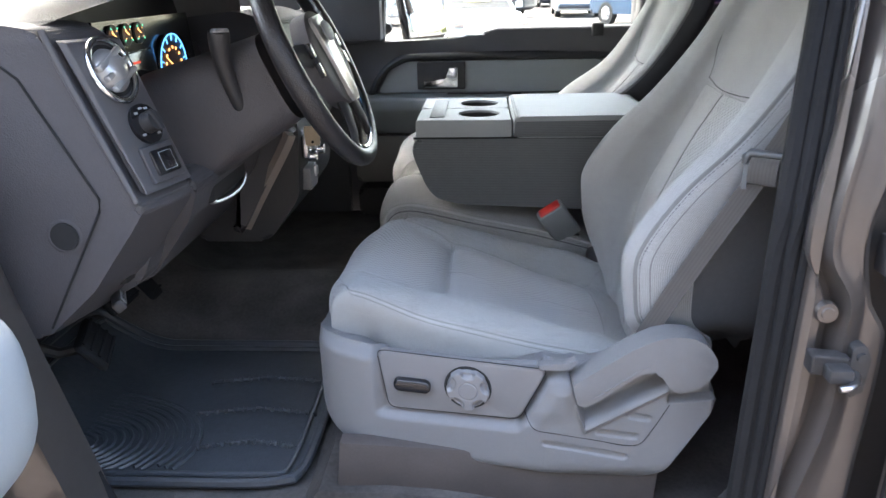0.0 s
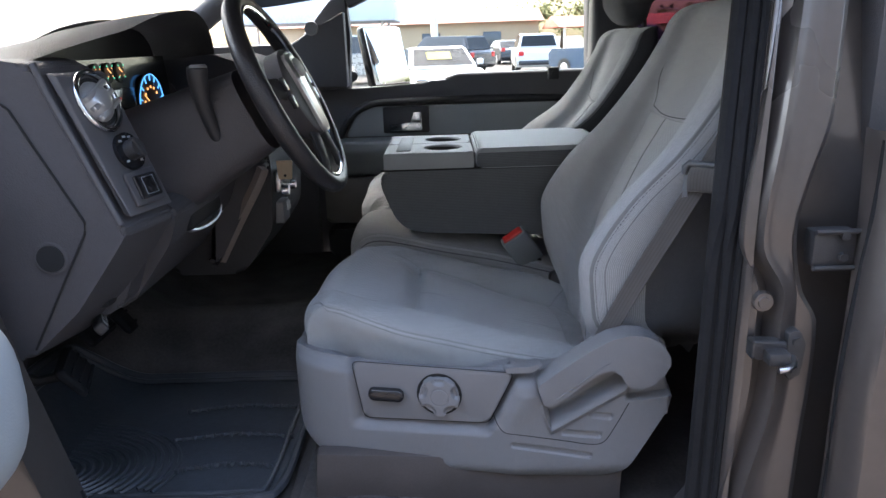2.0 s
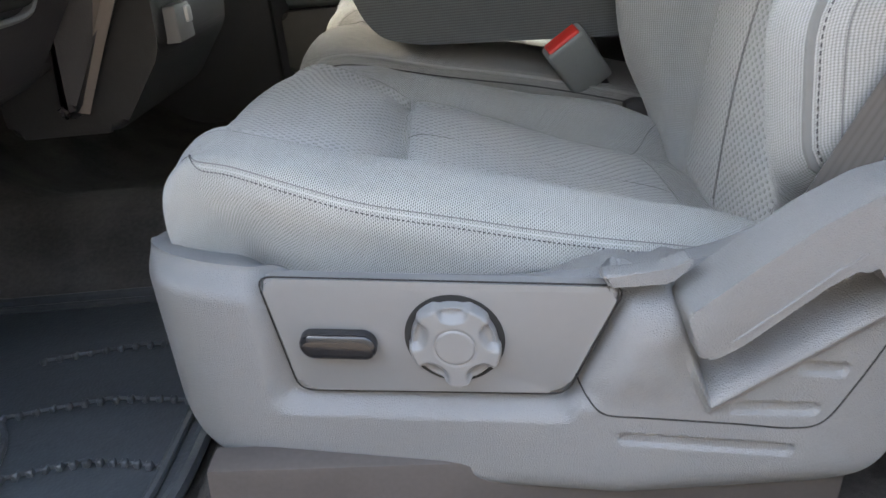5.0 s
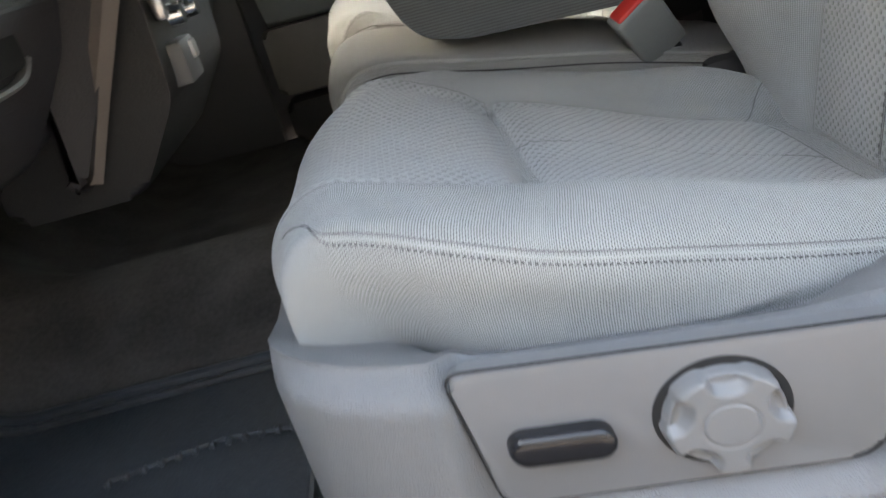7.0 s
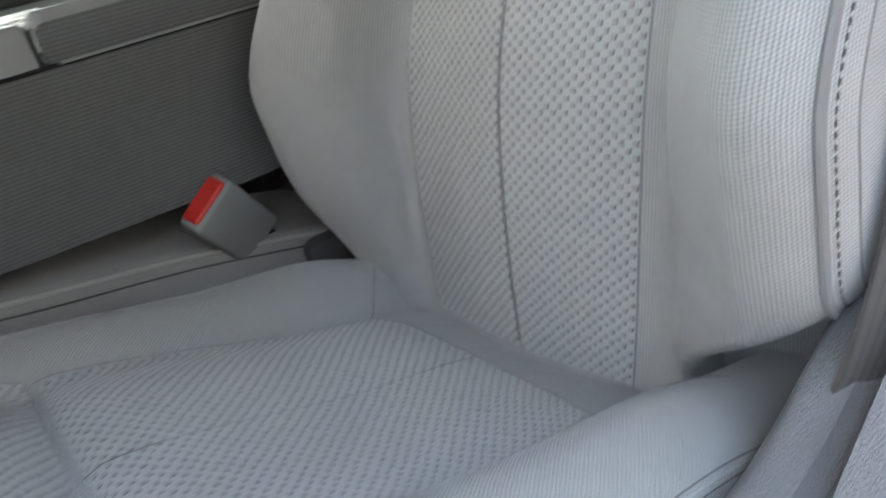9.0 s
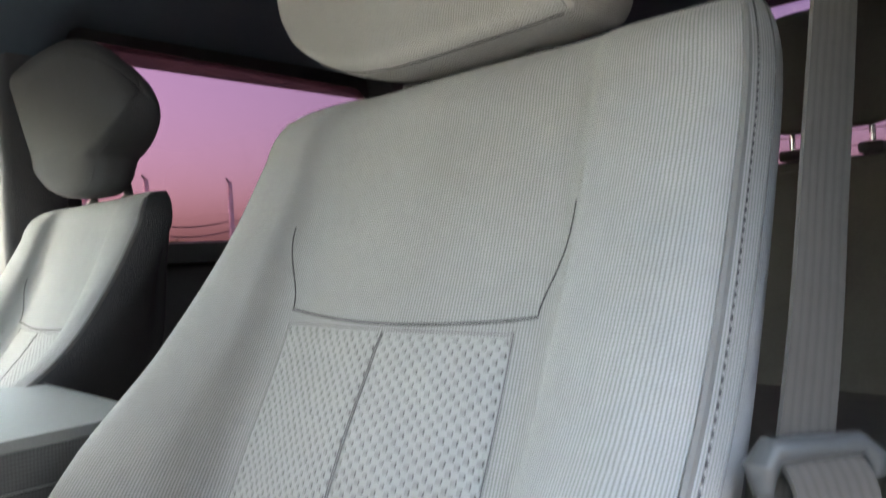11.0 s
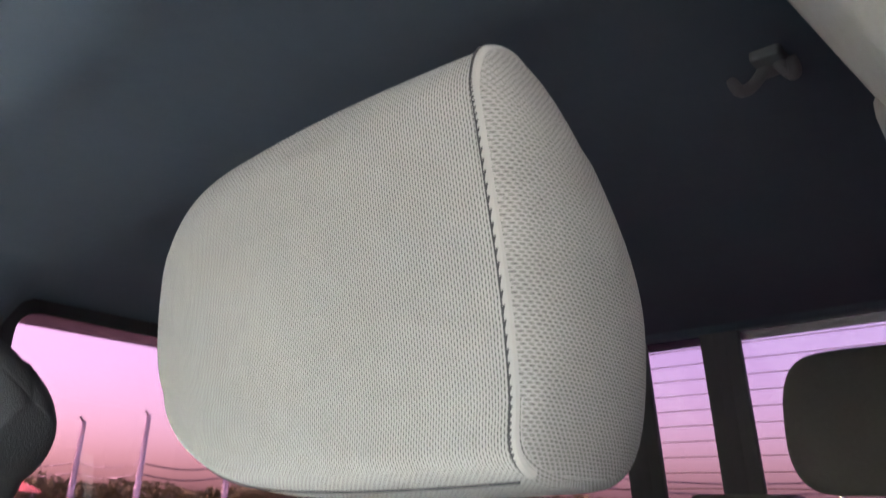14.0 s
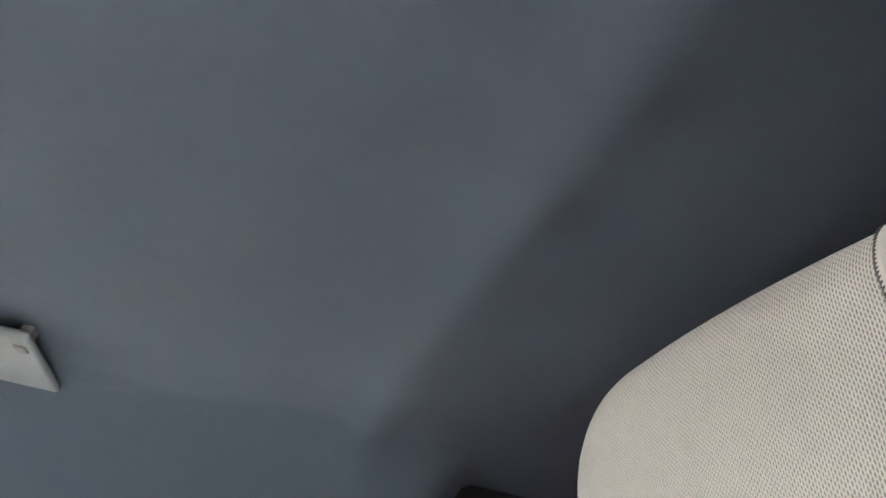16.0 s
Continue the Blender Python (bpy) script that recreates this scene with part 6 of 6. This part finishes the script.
# ---------- outside: lot, cars, building, poles, trees ----------
INSIDE = set(bpy.data.objects)
M_ASPHALT = material("sunlit_lot_asphalt", (0.075, 0.062, 0.055), 0.95, vary=0.3, scale=.35, grain=0.3, grain_scale=60)
M_WHITEPAINT = material("white_car_paint", (0.75, 0.75, 0.74), 0.25, vary=0.03, coat=.5)
M_DARKPAINT = material("dark_grey_car_paint", (0.045, 0.05, 0.06), 0.25, metal=.4, vary=0.05, coat=.5)
M_BLUEPAINT = material("dark_blue_car_paint", (0.06, 0.10, 0.16), 0.25, metal=.3, vary=0.05, coat=.5)
M_SILVPAINT = material("silver_car_paint", (0.45, 0.46, 0.47), 0.28, metal=.6, vary=0.04, coat=.5)
M_CARGLASS = material("dark_car_glass", (0.03, 0.035, 0.04), 0.08, vary=0.05)
M_TYRE = material("tyre_rubber", (0.02, 0.02, 0.02), 0.9)
M_WALL = material("tan_stucco_wall", (0.50, 0.38, 0.25), 0.9, vary=0.08, scale=.6, grain=.2, grain_scale=20)
M_ROOF = material("red_brown_roof", (0.27, 0.12, 0.09), 0.85, vary=0.15, scale=1.0)
M_LEAF = material("sunlit_leaves", (0.15, 0.155, 0.05), 0.8, vary=0.45, scale=1.2)
M_BARK = material("bark", (0.10, 0.07, 0.05), 0.95, vary=0.3)
M_POLE = material("pale_concrete_pole", (0.78, 0.72, 0.66), 0.9, vary=0.1)
M_TAIL = material("red_tail_light", (0.55, 0.02, 0.02), 0.3)
M_SIGN = material("yellow_window_tag", (0.75, 0.68, 0.22), 0.7)
M_CANOPY = material("pale_canopy", (0.6, 0.66, 0.72), 0.7)

b = B()
N_ = 64
vs0 = [b.verts.new((2500 * math.cos(2 * math.pi * i / N_), 2500 * math.sin(2 * math.pi * i / N_), 0)) for i in range(N_)]
b.faces.new(vs0)
part("ground", b, M_ASPHALT)
tagged(bpy.data.objects["ground"], "broad pale sunlit asphalt car lot", "ground", kind="structure")


def car(label, place, heading, paint, kind="sedan", tag=False):
    """A parked vehicle, built along +x (front) and turned by heading degrees."""
    L, W, H = {"sedan": (4.6, 1.8, 1.45), "suv": (4.9, 1.95, 1.78), "pickup": (5.7, 2.0, 1.92)}[kind]
    t = thing("parked_" + kind, label, {"sedan": "car", "suv": "car", "pickup": "pickup truck"}[kind], (0, 0, 0), group="parked vehicles")
    h = L / 2
    if kind == "sedan":
        low = [(-h, .45), (-h, .85), (-h + .5, .98), (h - 1.2, .92), (h - .15, .72), (h, .5), (h - .1, .25), (-h + .1, .25)]
        cab = [(-h + .55, .95), (-h + 1.35, 1.42), (-h + 2.4, 1.45), (h - 1.25, .93)]
    elif kind == "suv":
        low = [(-h, .5), (-h, 1.05), (-h + .4, 1.12), (h - 1.1, 1.10), (h - .1, .95), (h, .6), (h - .1, .3), (-h + .1, .3)]
        cab = [(-h + .12, 1.10), (-h + .45, 1.72), (-h + 2.9, 1.76), (h - 1.35, 1.10)]
    else:
        low = [(-h, .6), (-h, 1.12), (h - 1.3, 1.18), (h - .1, 1.05), (h, .7), (h - .1, .4), (-h + .1, .4)]
        cab = [(-.55, 1.14), (-.40, 1.86), (1.0, 1.90), (1.75, 1.16)]
    part("body", prism(B(), rounded(low, .15, 4), "y", -W / 2, W / 2, .10, 3), paint, t)
    b = B()
    k = len(cab)
    lo = [b.verts.new((x, -W / 2 * (.95 if z < 1.2 else .78), z)) for x, z in cab]
    hi = [b.verts.new((x, W / 2 * (.95 if z < 1.2 else .78), z)) for x, z in cab]
    b.faces.new(lo), b.faces.new(hi)
    for i in range(k):
        b.faces.new((lo[i], lo[(i + 1) % k], hi[(i + 1) % k], hi[i]))
    bmesh.ops.bevel(b, geom=b.edges[:], offset=.06, segments=2, affect="EDGES")
    cabin = part("cabin", b, paint, t)
    c = Vector((sum(p[0] for p in cab) / k, 0, sum(p[1] for p in cab) / k))
    for s in (-1, 1):
        b = B()
        q = [Vector((x, 0, z)) for x, z in cab]
        q = [c + (p - c) * .84 for p in q]
        prism(b, [(p.x, p.z) for p in q], "y", -.004, .004)
        for v in b.verts:
            f = (v.co.z - cab[0][1]) / (cab[1][1] - cab[0][1])
            v.co.y += s * W / 2 * (.955 - .17 * f)
        part("side_window", b, M_CARGLASS, cabin)
    for (a, b_), nm in (((cab[0], cab[1]), "rear_window"), ((cab[3], cab[2]), "windscreen")):
        bb = B()
        p0, p1 = Vector((a[0], 0, a[1])), Vector((b_[0], 0, b_[1]))
        d = -1 if nm == "rear_window" else 1
        n = Vector((d * (p1.z - p0.z), 0, abs(p1.x - p0.x))).normalized() * .012
        ring = [p0.lerp(p1, .14) + n + Vector((0, -W * .41, 0)), p0.lerp(p1, .14) + n + Vector((0, W * .41, 0)), p0.lerp(p1, .88) + n + Vector((0, W * .35, 0)), p0.lerp(p1, .88) + n + Vector((0, -W * .35, 0))]
        bb.faces.new([bb.verts.new(p) for p in ring])
        bmesh.ops.solidify(bb, geom=bb.faces[:], thickness=.008)
        wn_ = part(nm, bb, M_CARGLASS, cabin)
        if tag and nm == "windscreen":
            b2 = B()
            m0 = p0.lerp(p1, .55) + n * 2.2
            r2 = [m0 + Vector((0, -.35, 0)) - (p1 - p0) * .16, m0 + Vector((0, .25, 0)) - (p1 - p0) * .16, m0 + Vector((0, .25, 0)) + (p1 - p0) * .16, m0 + Vector((0, -.35, 0)) + (p1 - p0) * .16]
            b2.faces.new([b2.verts.new(p) for p in r2])
            bmesh.ops.solidify(b2, geom=b2.faces[:], thickness=.004)
            part("window_tag", b2, M_SIGN, wn_, "yellow window tag")
    R = .34 if kind == "sedan" else .40
    for sx in (-h + .95, h - .95):
        for sy in (-1, 1):
            w = part("wheel", disc(B(), (sx, sy * (W / 2 - .10), R), R, .22, "y", 24), M_TYRE, t)
            part("rim", disc(B(), (sx, sy * (W / 2 + .012), R), R * .66, .02, "y", 16, R * .5), M_SILVPAINT, w, "silver wheel rim")
    for sy in (-1, 1):
        part("tail_light", box(B(), (-h - .01, sy * W / 2 * .8 - .12, .78), (-h + .06, sy * W / 2 * .8 + .12, 1.0), .02), M_TAIL, t, "red tail light")
        part("headlight", box(B(), (h - .22, sy * W / 2 * .8 - .14, .66), (h - .02, sy * W / 2 * .8 + .12, .80), .03), M_CHROME, t, "clear headlight")
        part("door_mirror", box(B(), (h - 1.75, sy * (W / 2 + .08) - .08, 1.0), (h - 1.62, sy * (W / 2 + .08) + .08, 1.14), .03), paint, t)
    part("bumper", box(B(), (-h - .05, -W * .46, .38), (-h + .12, W * .46, .58), .04), M_DARKPAINT, t)
    t.matrix_basis = Matrix.Translation(place) @ Matrix.Rotation(radians(heading), 4, "Z")
    return t


car("white sedan with a yellow tag behind its windscreen", (-0.1, 19.0, 0), -80, M_WHITEPAINT, "sedan", True)
car("dark sport utility car parked beyond the white sedan", (0.0, 36.0, 0), 140, M_DARKPAINT, "suv")
car("white sport utility car seen from behind", (4.4, 36.0, 0), 88, M_WHITEPAINT, "suv")
car("dark blue pickup truck at the end of the row", (6.4, 27.0, 0), -60, M_BLUEPAINT, "pickup")
car("dark sedan far off in the lot", (-3.5, 44.0, 0), 120, M_DARKPAINT, "sedan")
car("silver pickup beyond the door mirror", (-3.0, 30.0, 0), 160, M_SILVPAINT, "pickup")
car("dark sedan parked before the building", (4.0, 48.0, 0), 100, M_DARKPAINT, "sedan")
# row seen through the tinted side glass
car("white sedan in the far row", (19.8, 59.5, 0), 175, M_WHITEPAINT, "sedan")
car("dark sport utility car in the far row", (24.2, 60.2, 0), 170, M_DARKPAINT, "suv")
car("white sport utility car in the far row", (26.4, 58.0, 0), 165, M_WHITEPAINT, "suv")
car("white sedan parked before the far row", (26.4, 51.7, 0), -28, M_WHITEPAINT, "sedan")
car("dark sport utility car at the end of the far row", (29.8, 52.5, 0), -30, M_DARKPAINT, "suv")
car("dark blue sport utility car in the far row", (33.2, 49.5, 0), -30, M_BLUEPAINT, "suv")

hall = thing("low_building", "long tan building with a red-brown roof edge", "building", (-5, 78, 0))
part("wall", box(B(), (-16, 75, 0), (9.5, 90, 3.1)), M_WALL, hall)
part("roof", prism(B(), [(74.2, 3.1), (90.8, 3.1), (86, 4.4), (79, 4.4)], "x", -16.6, 10.0), M_ROOF, hall, "red-brown sloping roof")
for x in (-12, -7, -2, 4):
    d = part("door", box(B(), (x, 74.9, 0), (x + 1.8, 75.02, 2.2), .02), M_DARKPAINT, hall, "dark doorway")
canopy = thing("canopy", "pale blue-white lot canopy on posts", "canopy", (-9, 40, 0))
part("canopy_roof", box(B(), (-11, 38, 2.6), (-2.3, 44, 4.0), .1), M_CANOPY, canopy)
for x in (-10.5, -3.0):
    for y in (38.6, 43.4):
        part("post", tube(B(), [(x, y, 0), (x, y, 2.65)], .08, 8), M_POLE, canopy)
shed = thing("red_roofed_shed", "red-roofed open shed beside the trees", "shed", (14, 70, 0))
part("roof", prism(B(), [(64, 2.3), (76, 2.3), (70, 3.3)], "x", 9.9, 22, .05), material("bright_red_roof", (.50, .12, .08), .7), shed, "red roof")
for x in (10.4, 15.5, 21.4):
    part("post", tube(B(), [(x, 64.6, 0), (x, 64.6, 2.4)], .1, 8), M_POLE, shed)

for i, (x, y, hgt) in enumerate(((26.7, 71.2, 8.6), (29.9, 65.3, 9.1), (36.0, 61.4, 8.6), (70.0, 2.0, 12.0), (-.6, 60, 10.0))):
    p = thing("light_pole", "tall pale pole with wires in the car lot", "pole", (x, y, 0), group="light poles")
    part("shaft", tube(B(), [(x, y, 0), (x, y, hgt)], [.30, .22], 12), M_POLE, p)
    part("lamp_arm", tube(B(), [(x, y, hgt - .1), (x - .5, y - .2, hgt + .35)], .10, 8), M_DARKPAINT, p)
cables = thing("overhead_cables", "sagging overhead cables between the poles", "cables", (34, 58, 6))
for z in (5.0, 4.1):
    pts = []
    P3 = [(22, 78), (26.7, 71.2), (29.9, 65.3), (36.0, 61.4), (58, 38), (70, 20), (70.0, 2.0), (70, -20)]
    for (x0, y0), (x1, y1) in zip(P3, P3[1:]):
        pts += [(x0 + (x1 - x0) * k / 6, y0 + (y1 - y0) * k / 6, z - .45 * math.sin(math.pi * k / 6)) for k in range(6)]
    part("cable", tube(B(), pts, .06, 5), M_DARKPAINT, cables)


def tree(place, hgt, wid, seed):
    rnd = random.Random(seed)
    t = thing("tree", "sunlit yellow-green leafy tree behind the lot", "tree", place, group="trees")
    x, y, _ = place
    b = B()
    tube(b, [(x, y, 0), (x + .1, y, hgt * .35), (x, y + .1, hgt * .6)], [.28, .2, .1], 8)
    for k in range(5):
        a = rnd.uniform(0, 6.28)
        tube(b, [(x, y, hgt * .35), (x + wid * .4 * math.cos(a), y + wid * .4 * math.sin(a), hgt * rnd.uniform(.55, .8))], [.1, .03], 6)
    part("trunk", b, M_BARK, t)
    b = B()
    clumps = [(x + rnd.gauss(0, wid * .33), y + rnd.gauss(0, wid * .33), hgt * rnd.uniform(.35, .95), rnd.uniform(.4, .9) * wid * .25) for _ in range(26)]
    for cx, cy, cz, r in clumps:
        for _ in range(46):
            d = Vector((rnd.gauss(0, 1), rnd.gauss(0, 1), rnd.gauss(0, .8))).normalized() * r * rnd.uniform(.5, 1.1)
            p = Vector((cx, cy, cz)) + d
            s = rnd.uniform(.12, .30)
            u, w = Vector((rnd.gauss(0, 1), rnd.gauss(0, 1), rnd.gauss(0, 1))).normalized() * s, Vector((rnd.gauss(0, 1), rnd.gauss(0, 1), rnd.gauss(0, 1))).normalized() * s
            b.faces.new([b.verts.new(p + q) for q in (u, w, -u * .8)])
    part("crown", b, M_LEAF, t, smooth=False)
for i, (x, y, hgt, wid) in enumerate(((13.5, 86, 6.5, 6), (17, 84, 6.5, 6), (22, 92, 4.5, 5), (10, 95, 6, 6))):
    tree((x, y, 0), hgt, wid, 10 + i)
wood = random.Random(5)
b = B()
for i in range(9000):
    s = wood.random()
    x, y = 30 + 75 * s + wood.uniform(-3, 3), 98 - 45 * s + wood.uniform(-3, 3)
    top = 3.9 + 1.6 * noise.noise((s * 11, 1.7, 0)) + .8 * noise.noise((s * 37, .3, 0))
    p = Vector((x, y, wood.random() ** .6 * max(top, .6)))
    q = [Vector((wood.gauss(0, 1), wood.gauss(0, 1), wood.gauss(0, 1))).normalized() * wood.uniform(.3, .7) for _ in range(2)]
    b.faces.new([b.verts.new(p + v) for v in (q[0], q[1], -q[0])])
part("far_woods", b, M_LEAF, smooth=False)
tagged(bpy.data.objects["far_woods"], "low far line of scrubby sunlit trees", "woods", kind="stuff")

# invented wall, out of view: blocks low sky light from the open door side
b = B()
box(b, (-14, -5.2, 0), (16, -4.8, 6.0), .03)
part("wall_behind", b, material("light_block_dark", (0.10, 0.102, 0.108), .9, vary=.2, scale=3, grain=.3, grain_scale=30))
tagged(bpy.data.objects["wall_behind"], "unseen added dark wall blocking low sky light at the open door", "wall", kind="structure")
for ob in [o for o in bpy.data.objects if o not in INSIDE and o.parent is None]:
    ob.matrix_basis = Matrix.Translation((0, 0, -.22)) @ ob.matrix_basis      # the lot lies below the cab's datum
